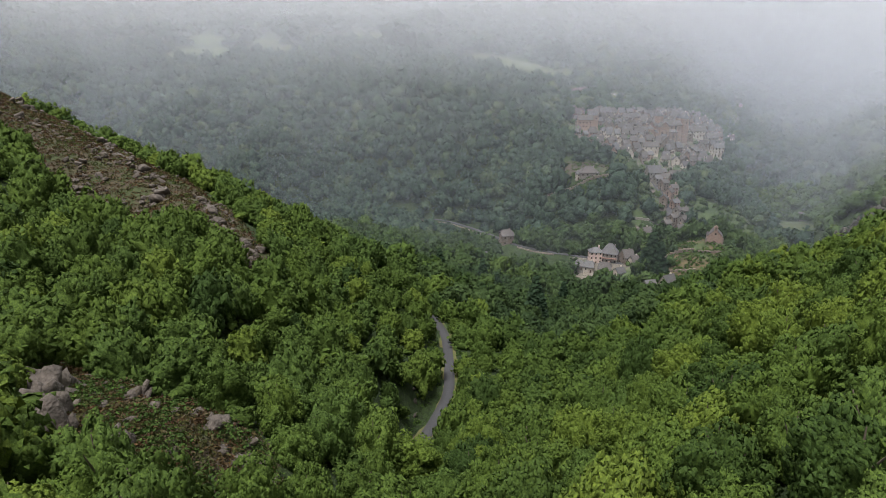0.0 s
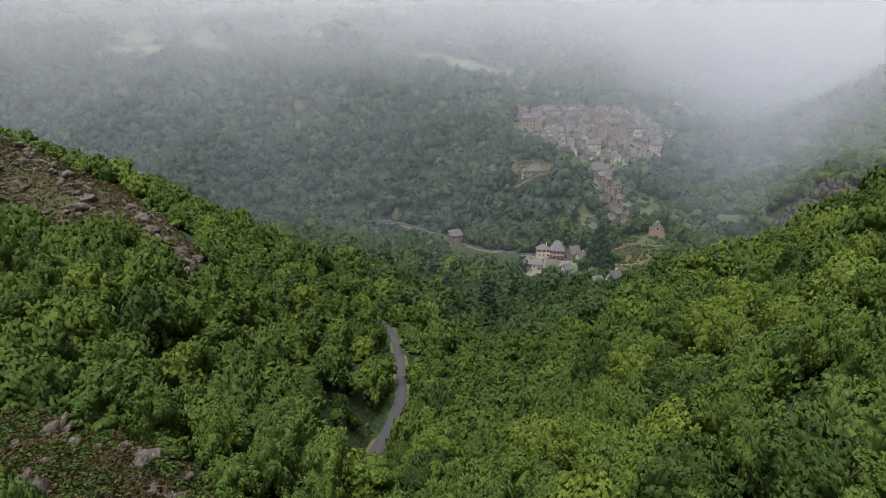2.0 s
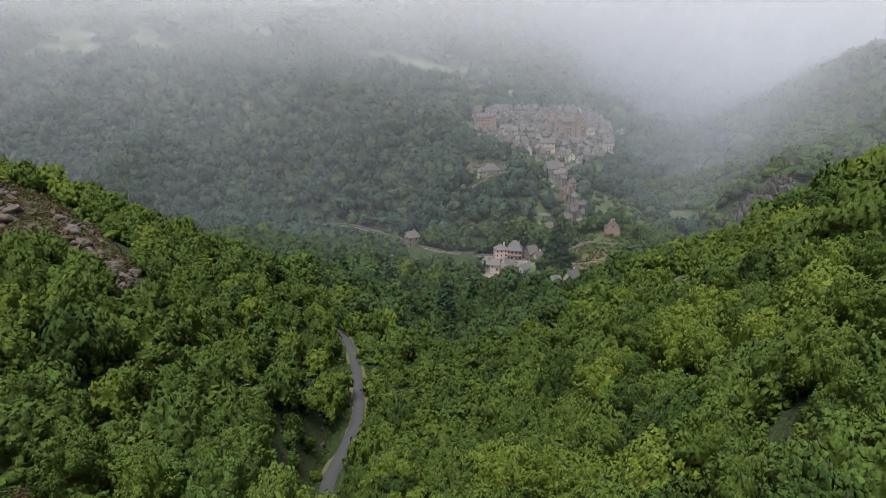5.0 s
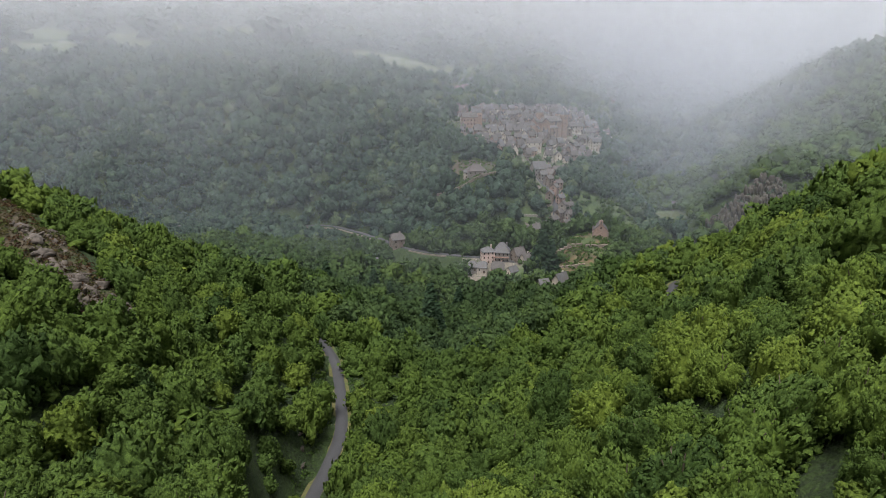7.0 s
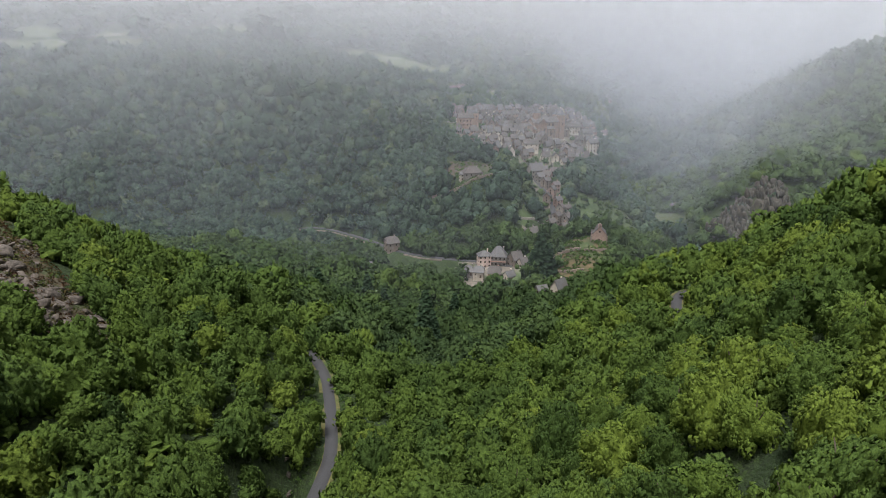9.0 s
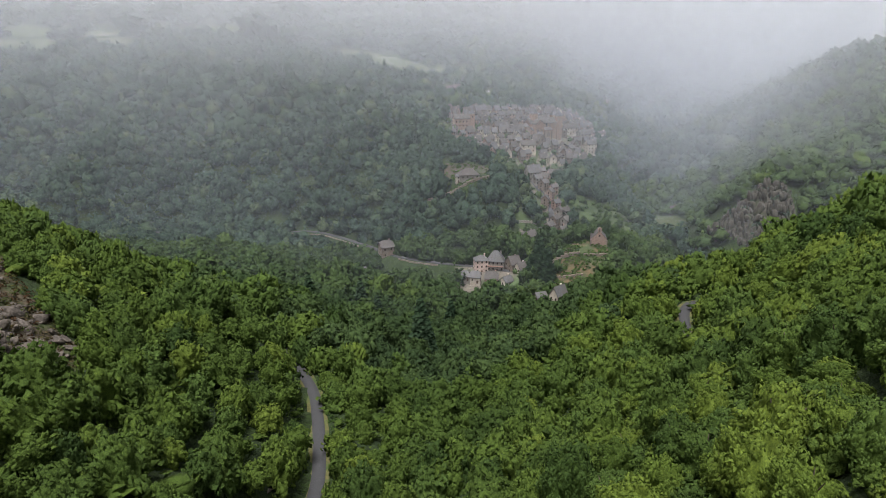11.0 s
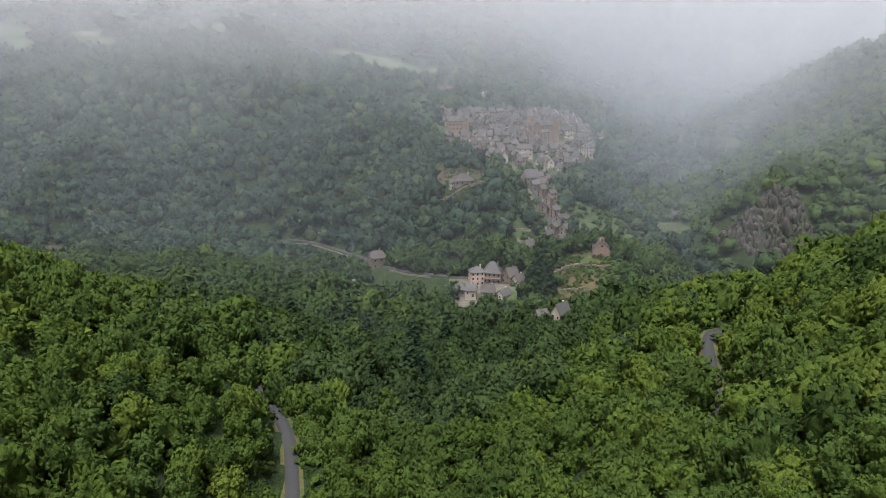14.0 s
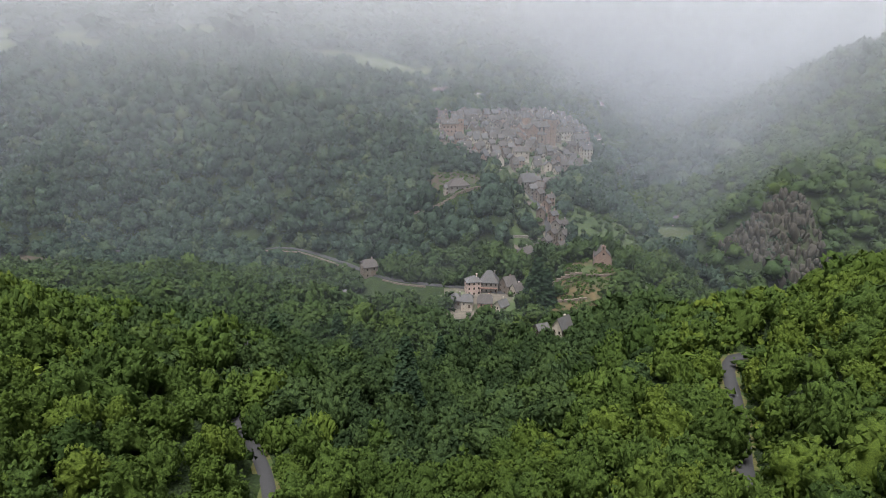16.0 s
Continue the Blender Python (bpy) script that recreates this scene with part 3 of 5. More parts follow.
def scatter(rng, x0, x1, y0, y1, gap, jitter=0.42):
    """Places on a shaken grid."""
    x, y = np.meshgrid(np.arange(x0, x1, gap), np.arange(y0, y1, gap * 0.9))
    x = x + (np.arange(x.shape[0]) % 2)[:, None] * gap * 0.5
    x, y = x.ravel(), y.ravel()
    return x + rng.uniform(-jitter, jitter, x.shape) * gap, y + rng.uniform(-jitter, jitter, x.shape) * gap


def open_ground(x, y, low=False):
    """Where no trees stand: roads, heath, rocks, the village, gardens, meadows and the river."""
    clear = road_gap(x, y, ("valley_road", "bend_road"))[0] < np.where((y > 90) & (y < 185) & (x < 0), 3.4 if low else 5.6, np.where(x > 0, 3.6, 2.9))
    clear |= road_gap(x, y, ("river_road",))[0] < 4.0
    for back in (6, 12, 18):
        clear |= (road_gap(x, y + back, ("river_road",))[0] < 4.6) & (x > -130) & (x < 20)
    if not low:
        for back in (4, 8, 12):
            clear |= (road_gap(x - 0.2 * back, y + back, ("valley_road",))[0] < 4.6) & (y > 78) & (y < 202) & (x < 0)
            clear |= (road_gap(x + 0.47 * back, y + 0.88 * back, ("bend_road",))[0] < 3.2) & (y > 150) & (x > 0)
    for ring in [HEATH_RING, FORE_RING, VILLAGE_RING, HAMLET_RING, TERRACE_RING, CLIFF_RING, SLOPE_RING, BANK_RING, TERRACE_HOUSE_RING, *GREEN_RINGS, *FIELD_RINGS]:
        clear |= inside(x, y, ring)
    return clear


def in_view(x, y):
    """The wedge of land that the valley opens on."""
    return (y > 3) & (x > -1.20 * (y + 20) - 26) & (x < 0.84 * (y + 30) + 30)


def forest(name, label, places, radius, shapes, mat, rng, tall=(0.8, 1.25)):
    """Many crowns joined into one thing."""
    x, y = places
    z = height(x, y)
    vs, fs, tone, at = [], [], [], 0
    pick = rng.randint(0, len(shapes), len(x))
    r = radius * np.clip(rng.normal(1.0, 0.24, len(x)), 0.6, 1.7)
    tall = rng.uniform(*tall, len(x))
    turn = rng.uniform(0, 6.28, len(x))
    lift = rng.uniform(-1.8, 2.2, len(x)) * radius / 6
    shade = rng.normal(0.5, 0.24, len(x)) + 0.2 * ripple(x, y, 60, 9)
    # darker leaves near the stream imitate ravine shade; paler on the eastern slope
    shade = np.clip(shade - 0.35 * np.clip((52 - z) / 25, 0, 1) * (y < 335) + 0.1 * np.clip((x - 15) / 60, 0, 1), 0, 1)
    for k, (v, f) in enumerate(shapes):
        m = np.where(pick == k)[0]
        if not len(m):
            continue
        c, s = np.cos(turn[m])[:, None], np.sin(turn[m])[:, None]
        px = (v[:, 0] * c - v[:, 1] * s) * r[m, None] + x[m, None]
        py = (v[:, 0] * s + v[:, 1] * c) * r[m, None] + y[m, None]
        pz = v[:, 2] * (r * tall)[m, None] + (z + r * 0.45 + lift)[m, None]
        vs.append(np.stack([px, py, pz], -1).reshape(-1, 3))
        fs.append((f[None] + (np.arange(len(m)) * len(v))[:, None, None] + at).reshape(-1, 3))
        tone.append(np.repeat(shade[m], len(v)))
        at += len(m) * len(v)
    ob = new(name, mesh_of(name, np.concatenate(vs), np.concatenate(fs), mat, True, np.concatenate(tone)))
    return tagged(ob, label, "wood", kind="stuff")


rng = np.random.RandomState(5)
NEAR_BOX = (-40, 60, -14, 104)
# far slopes
FAR_SHAPES = [crown(100 + k, 12 + k % 8, ICO2, 28, 0.24, 1.0, 0.5, 0.26, 3) for k in range(14)]
HAZY_SHAPES = [crown(130 + k, 8 + k % 4, ICO2, 10, 0.28, 1.0, 0.5, 0.28, 2) for k in range(14)]
x, y = scatter(rng, -900, 820, 335, 960, 9.6, 0.42)
keep = in_view(x, y) & ~open_ground(x, y) & (bare_height(x, y) > -2.2)
low = keep & (y < 470) & (x < 190) & (bare_height(x, y) < 40)
# the valley floor's shade is put into the leaf colour
forest("woods_on_the_valley_floor", "woods along the valley floor, leaf green darkened for shade", (x[low], y[low]), 6.0, [crown(180 + k, 16 + k % 8, ICO2, 130, 0.2, 1.0, 0.45, 0.26, 4) for k in range(10)], LEAF_VALLEY, rng, (0.95, 1.4))
keep &= ~low
keep &= y < 640
scrub = keep & (x > 195)
keep &= ~scrub
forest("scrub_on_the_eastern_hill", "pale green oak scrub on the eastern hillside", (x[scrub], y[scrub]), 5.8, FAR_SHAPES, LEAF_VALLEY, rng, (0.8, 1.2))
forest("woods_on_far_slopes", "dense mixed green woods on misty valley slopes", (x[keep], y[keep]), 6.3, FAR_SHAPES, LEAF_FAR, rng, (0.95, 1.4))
x, y = scatter(rng, -1000, 900, 640, 965, 11.4, 0.42)
hazy = in_view(x, y) & ~open_ground(x, y)
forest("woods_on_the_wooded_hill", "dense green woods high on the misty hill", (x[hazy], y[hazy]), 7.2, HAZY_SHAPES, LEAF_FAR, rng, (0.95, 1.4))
DIM_SHAPES = [crown(150 + k, 6, ICO1, 10, 0.5, 0.9, 0.6, 0.3, 0) for k in range(8)]
x, y = scatter(rng, -1900, 1600, 965, 1900, 30.0)
keep = in_view(x, y) & ~open_ground(x, y)
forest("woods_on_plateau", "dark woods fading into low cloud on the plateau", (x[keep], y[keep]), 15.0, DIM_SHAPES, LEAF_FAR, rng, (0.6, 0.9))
# near slopes
MID_SHAPES = [crown(200 + k, 18 + k % 9, ICO2, 240, 0.15, 1.0, 0.45, 0.22, 5) for k in range(12)]
FINE_SHAPES = [crown(230 + k, 22 + k % 10, ICO3, 500, 0.1, 1.0, 0.45, 0.2, 6) for k in range(12)]
x, y = scatter(rng, -420, 300, -14, 335, 8.1, 0.38)
box = (x > NEAR_BOX[0]) & (x < NEAR_BOX[1]) & (y > NEAR_BOX[2]) & (y < NEAR_BOX[3])
keep = in_view(x, y) & ~open_ground(x, y) & ~box
close = (y < 205) & (x > -150) & (x < 110)
# low-lying crowns get the darker palette in place of ravine shade
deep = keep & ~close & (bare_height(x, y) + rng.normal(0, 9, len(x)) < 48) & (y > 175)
forest("woods_in_the_ravine", "woods in the ravine with shade put into their green", (x[deep], y[deep]), 4.8, MID_SHAPES, LEAF_VALLEY, rng, (0.95, 1.4))
keep &= ~deep
forest("woods_on_near_slopes", "fresh green oak and chestnut woods on steep slopes", (x[keep & ~close], y[keep & ~close]), 4.6, MID_SHAPES, LEAF_WOOD, rng, (1.1, 1.65))
forest("woods_beside_the_ravine", "fresh green oak woods beside the ravine", (x[keep & close], y[keep & close]), 4.4, FINE_SHAPES, LEAF_WOOD, rng, (1.1, 1.65))

# saplings and undergrowth that fill the gaps between the trunks
LOW_SHAPES = [crown(260 + k, 7, ICO1, 16, 0.34, 0.8, 0.6) for k in range(6)]
x, y = scatter(rng, -420, 300, -10, 335, 8.2, 0.45)
keep = in_view(x, y) & ~open_ground(x, y, True)
young = (x > -45) & (x < 85) & (y < 125)
keep &= ~young
sx, sy = scatter(rng, 20, 116, 125, 218, 4.8, 0.45)
fill = ~open_ground(sx, sy, True)
forest("saplings", "saplings and bushes under the trees beside the bend", (sx[fill], sy[fill]), 2.3, FAR_SHAPES, LEAF_WOOD, rng, (0.8, 1.3))
sx, sy = scatter(rng, -45, 85, -10, 125, 5.0, 0.45)
fill = in_view(sx, sy) & ~open_ground(sx, sy, True)
forest("saplings", "young trees and saplings that fill gaps in the wood", (sx[fill], sy[fill]), 2.0, MID_SHAPES, LEAF_WOOD, rng, (0.8, 1.2))
forest("undergrowth", "green undergrowth and saplings between the trees", (x[keep], y[keep]), 2.5, LOW_SHAPES, LEAF_WOOD, rng, (0.35, 0.7))

# the nearest trees, one by one
TREE_KINDS = []
for k in range(9):
    v, f = crown(300 + k, 24 + k % 10, ICO3, 2300, 0.052, 1.0, 0.45, 0.18, 6)
    tv, tf = trunk(400 + k, 0.8)
    TREE_KINDS.append((mesh_of("crown", v, f, LEAF_NEAR, True), mesh_of("trunk", tv, tf, BARK, True)))
TREE_LABELS = ["young oak with a dense bright green crown", "bushy chestnut tree with fresh green leaves", "broad green oak on a steep wooded slope"]


def tree(kind, x, y, z, r, tall, turn):
    ob = tagged(new("tree"), TREE_LABELS[kind % 3], "tree", "trees on the near slopes")
    ob.matrix_basis = Matrix.Translation((x, y, z + r * 0.45 * tall)) @ Matrix.Rotation(turn, 4, "Z") @ Matrix.Diagonal((r, r, r * tall, 1))
    for name, me in zip(("crown", "trunk"), TREE_KINDS[kind]):
        new(name, me).parent = ob
    return ob


x, y = scatter(rng, NEAR_BOX[0], NEAR_BOX[1], NEAR_BOX[2], NEAR_BOX[3], 6.9, 0.34)
keep = in_view(x, y) & ~open_ground(x, y)
x, y = x[keep], y[keep]
for i, (tx, ty, tz) in enumerate(zip(x, y, height(x, y))):
    tree(rng.randint(9), tx, ty, tz, 3.5 * min(max(rng.normal(1.0, 0.22), 0.65), 1.6), rng.uniform(1.15, 1.7), rng.uniform(0, 6.28))
# the slope behind
x, y = scatter(rng, -110, 90, -80, 3, 7.4, 0.36)
forest("woods_behind", "green woods at the head of the ravine", (x, y), 4.8, MID_SHAPES, LEAF_WOOD, rng, (0.9, 1.2))

# ---------------------------------------------------------------- building blocks
def part(name, bm, mat, parent, label=""):
    """One mesh object under a thing or a part, from a bmesh."""
    me = bpy.data.meshes.new(name)
    bm.to_mesh(me)
    bm.free()
    for m in mat if isinstance(mat, (list, tuple)) else [mat]:
        me.materials.append(m)
    ob = new(name, me)
    ob.parent = parent
    if label:
        ob["label"] = label
    return ob


def put(name, me, parent, m=None):
    ob = new(name, me)
    ob.parent = parent
    if m is not None:
        ob.matrix_basis = m
    return ob


def solid(verts, faces):
    bm = bmesh.new()
    vs = [bm.verts.new(v) for v in verts]
    for f in faces:
        bm.faces.new([vs[i] for i in f])
    bmesh.ops.recalc_face_normals(bm, faces=bm.faces)
    return bm


def box(x0, x1, y0, y1, z0, z1, bevel=0.0):
    bm = solid([(x, y, z) for z in (z0, z1) for y in (y0, y1) for x in (x0, x1)], [(0, 1, 3, 2), (4, 5, 7, 6), (0, 1, 5, 4), (2, 3, 7, 6), (0, 2, 6, 4), (1, 3, 7, 5)])
    if bevel:
        bmesh.ops.bevel(bm, geom=bm.edges[:], offset=bevel, segments=1, affect="EDGES")
    return bm


def join(a, b):
    """Adds bmesh b to a."""
    me = bpy.data.meshes.new("join")
    b.to_mesh(me)
    b.free()
    a.from_mesh(me)
    bpy.data.meshes.remove(me)
    return a


def window_mesh(w, h, frame_mat):
    """A sash with a raised frame, a cross bar and dark panes behind it; its face looks to -y."""
    bm = bmesh.new()
    for args in ((-w / 2, w / 2, -0.10, 0.05, -h / 2, -h / 2 + 0.1), (-w / 2, w / 2, -0.10, 0.05, h / 2 - 0.1, h / 2), (-w / 2, -w / 2 + 0.1, -0.10, 0.05, -h / 2 + 0.1, h / 2 - 0.1), (w / 2 - 0.1, w / 2, -0.10, 0.05, -h / 2 + 0.1, h / 2 - 0.1), (-0.03, 0.03, -0.08, 0.05, -h / 2 + 0.1, h / 2 - 0.1)):
        join(bm, box(*args))
    n = len(bm.faces)
    join(bm, box(-w / 2 + 0.1, w / 2 - 0.1, -0.05, 0.04, -h / 2 + 0.1, h / 2 - 0.1))
    bm.faces.ensure_lookup_table()
    for f in bm.faces[n:]:
        f.material_index = 1
    me = bpy.data.meshes.new("window")
    bm.to_mesh(me)
    bm.free()
    me.materials.append(frame_mat)
    me.materials.append(GLASS_DARK)
    return me


WINDOW, WINDOW_BIG = window_mesh(1.0, 1.5, WOODWORK), window_mesh(1.4, 2.0, WOODWORK)
WINDOW_PALE = window_mesh(1.0, 1.5, STONE_GREY)


def door_mesh():
    bm = box(-0.65, 0.65, -0.08, 0.05, 0, 2.1)
    join(bm, box(-0.5, 0.5, -0.11, -0.08, 0.1, 1.0))
    join(bm, box(-0.5, 0.5, -0.11, -0.08, 1.1, 2.0))
    me = bpy.data.meshes.new("door")
    bm.to_mesh(me)
    bm.free()
    me.materials.append(WOODWORK)
    return me


DOOR = door_mesh()


def roof_bm(w, d, rise, kind="gable", over=0.45, thick=0.3, steps=1):
    """A roof slab over a plan of w by d with its ridge along x; starts at z 0 (the eaves)."""
    hw, hd = w / 2 + over, d / 2 + over
    drop = rise / (d / 2) * over
    inset = {"gable": 0.0, "hip": min(hd, hw * 0.98), "half": hd * 0.45}[kind]
    low, ridge = -drop, rise
    bm = bmesh.new()
    outer = [(-hw, -hd, low), (hw, -hd, low), (hw, hd, low), (-hw, hd, low), (-hw + inset, 0, ridge), (hw - inset, 0, ridge)]
    if kind == "half":
        mid = 0.55
        zc = low + (ridge - low) * mid
        yc = hd * (1 - mid)
        outer = [(-hw, -hd, low), (hw, -hd, low), (hw, hd, low), (-hw, hd, low), (-hw + inset, 0, ridge), (hw - inset, 0, ridge), (-hw, -yc, zc), (hw, -yc, zc), (hw, yc, zc), (-hw, yc, zc)]
        faces = [(0, 1, 7, 5, 4, 6), (2, 3, 9, 4, 5, 8), (6, 4, 9), (7, 8, 5)]
    else:
        faces = [(0, 1, 5, 4), (2, 3, 4, 5)]
        if kind == "hip":
            faces += [(3, 0, 4), (1, 2, 5)]
    n = len(outer)
    vs = [bm.verts.new(v) for v in outer] + [bm.verts.new((x, y, z - thick)) for x, y, z in outer]
    made = []
    for f in faces:
        bm.faces.new([vs[i] for i in f])
        bm.faces.new([vs[i + n] for i in reversed(f)])
    count = {}
    for f in faces:
        for a, b in zip(f, f[1:] + f[:1]):
            key = (min(a, b), max(a, b))
            count[key] = count.get(key, 0) + 1
    for (a, b), k in count.items():
        if k == 1:
            bm.faces.new([vs[a], vs[b], vs[b + n], vs[a + n]])
    bmesh.ops.recalc_face_normals(bm, faces=bm.faces)
    return bm


def wall_bm(w, d, h, rise, deep, kind="gable"):
    """Walls of a house down to deep below its floor; the gables rise to the ridge."""
    hw, hd = w / 2, d / 2
    top = rise * 0.96 if kind == "gable" else 0.0
    v = [(-hw, -hd, -deep), (hw, -hd, -deep), (hw, hd, -deep), (-hw, hd, -deep), (-hw, -hd, h), (hw, -hd, h), (hw, hd, h), (-hw, hd, h)]
    f = [(0, 1, 5, 4), (2, 3, 7, 6), (3, 2, 1, 0)]
    if top:
        v += [(-hw, 0, h + top), (hw, 0, h + top)]
        f += [(1, 2, 6, 9, 5), (3, 0, 4, 8, 7), (4, 5, 9, 8), (6, 7, 8, 9)]
    else:
        f += [(1, 2, 6, 5), (3, 0, 4, 7), (4, 5, 6, 7)]
    return solid(v, f)


def chimney_bm(h):
    bm = box(-0.45, 0.45, -0.35, 0.35, 0, h)
    join(bm, box(-0.55, 0.55, -0.45, 0.45, h, h + 0.15))
    return bm


def house(x, y, w, d, h, turn, wall, roof, label, rise=None, kind="gable", cols=3, rows=2, side_cols=2, base=None, chimney=True, door=True, sash=None, group="", name="house", deep=4.0):
    """A house whose front looks to -y before it is turned; ridge along its width."""
    rise = rise or d * 0.45
    c, s = math.cos(radians(turn)), math.sin(radians(turn))
    if base is None:
        cx = np.array([x + a * w / 2 * c - b * d / 2 * s for a in (-1, 1) for b in (-1, 1)] + [x])
        cy = np.array([y + a * w / 2 * s + b * d / 2 * c for a in (-1, 1) for b in (-1, 1)] + [y])
        g = height(cx, cy)
        base = float(g[:4].mean())
        deep = max(1.0, base - float(g.min()) + 0.8)
    top = tagged(new(name), label, "house" if name == "house" else name, group)
    top.matrix_basis = pose(x, y, base, 0, 0, turn)
    part("wall", wall_bm(w, d, h, rise, deep, kind), wall, top)
    part("roof", roof_bm(w, d, rise, kind), roof, top).matrix_basis = Matrix.Translation((0, 0, h + 0.05))
    sash = sash or WINDOW
    for r in range(rows):
        z = h * (r + 0.55) / rows
        for i in range(cols):
            if door and r == 0 and i == cols // 2:
                continue
            put("window", sash, top, Matrix.Translation(((i + 0.5) / cols * w - w / 2, -d / 2 - 0.01, z)))
        for i in range(side_cols):
            q = (i + 0.5) / side_cols * d - d / 2
            put("window", sash, top, Matrix.Translation((w / 2 + 0.01, q, z)) @ Matrix.Rotation(math.pi / 2, 4, "Z"))
            put("window", sash, top, Matrix.Translation((-w / 2 - 0.01, q, z)) @ Matrix.Rotation(-math.pi / 2, 4, "Z"))
    if door:
        put("door", DOOR, top, Matrix.Translation(((cols // 2 + 0.5) / cols * w - w / 2, -d / 2 - 0.01, 0.02)))
    if chimney:
        part("chimney", chimney_bm(2.2), wall, top).matrix_basis = Matrix.Translation((w * 0.28, d * 0.12, h + rise * 0.55))
    return top


# ---------------------------------------------------------------- village on the spur
hr = np.random.RandomState(77)
WALLS = [STONE_PINK, STONE_BROWN, STONE_BROWN, STONE_BROWN, STONE_GREY, STONE_GREY, RENDER_CREAM, STONE_PINK, RENDER_CREAM]
ROOFS = [SLATE_BROWN, SLATE, SLATE_BROWN, SLATE_BROWN]
VLABELS = {STONE_PINK: "tall pinkish stone village house with slate roof", STONE_BROWN: "brown stone village house with weathered slate roof", STONE_GREY: "grey stone village house with steep slate roof", RENDER_CREAM: "cream rendered village house with slate roof"}
taken = []


def place_house(x, y, w, d, h, turn, **more):
    wall = more.pop("wall", None) or WALLS[hr.randint(len(WALLS))]
    roof = more.pop("roof", None) or ROOFS[hr.randint(len(ROOFS))]
    taken.append((x, y, max(w, d) * 0.55))
    return house(x, y, w, d, h, turn, wall, roof, more.pop("label", VLABELS.get(wall, "stone village house with slate roof")), group="houses of the village", **more)


# the abbey church: nave with transept, apse, two west towers and an octagonal lantern
def pyramid(w, rise, sides=4, over=0.4, turn=None):
    r = (w / 2 + over) / math.cos(math.pi / sides)
    turn = math.pi / sides if turn is None else turn
    v = [(r * math.cos(turn + i * 2 * math.pi / sides), r * math.sin(turn + i * 2 * math.pi / sides), 0) for i in range(sides)] + [(0, 0, rise)]
    return solid(v, [tuple(range(sides))] + [(i, (i + 1) % sides, sides) for i in range(sides)])


def prism(w, z0, z1, sides=4):
    r = w / 2 / math.cos(math.pi / sides)
    a = [math.pi / sides + i * 2 * math.pi / sides for i in range(sides)]
    v = [(r * math.cos(t), r * math.sin(t), z) for z in (z0, z1) for t in a]
    return solid(v, [tuple(range(sides)), tuple(range(sides, 2 * sides))] + [(i, (i + 1) % sides, (i + 1) % sides + sides, i + sides) for i in range(sides)])


def arched_mesh(w, h):
    """A round-headed opening: a dark reveal with a stone surround."""
    pts = [(-w / 2, 0), (w / 2, 0)] + [(w / 2 * math.cos(t), h - w / 2 + w / 2 * math.sin(t)) for t in np.linspace(0, math.pi, 9)]
    out = [(-w / 2 - 0.25, -0.2), (w / 2 + 0.25, -0.2)] + [((w / 2 + 0.25) * math.cos(t), h - w / 2 + (w / 2 + 0.25) * math.sin(t)) for t in np.linspace(0, math.pi, 9)]
    n = len(pts)
    v = [(x, -0.08, z) for x, z in out] + [(x, -0.08, z) for x, z in pts] + [(x, 0.02, z) for x, z in pts] + [(x, 0.05, z) for x, z in out]
    f = [(i, (i + 1) % n, (i + 1) % n + n, i + n) for i in range(n)] + [(i + n, (i + 1) % n + n, (i + 1) % n + 2 * n, i + 2 * n) for i in range(n)] + [(i, (i + 1) % n, (i + 1) % n + 3 * n, i + 3 * n) for i in range(n)]
    bm = solid(v, f)
    k = len(bm.faces)
    bm.verts.ensure_lookup_table()
    g = bm.faces.new([bm.verts[i + 2 * n] for i in range(n)])
    g.material_index = 1
    me = bpy.data.meshes.new("window")
    bm.to_mesh(me)
    bm.free()
    me.materials.append(STONE_GREY)
    me.materials.append(GLASS_DARK)
    return me


ARCH, ARCH_SMALL = arched_mesh(1.6, 4.2), arched_mesh(1.0, 2.2)


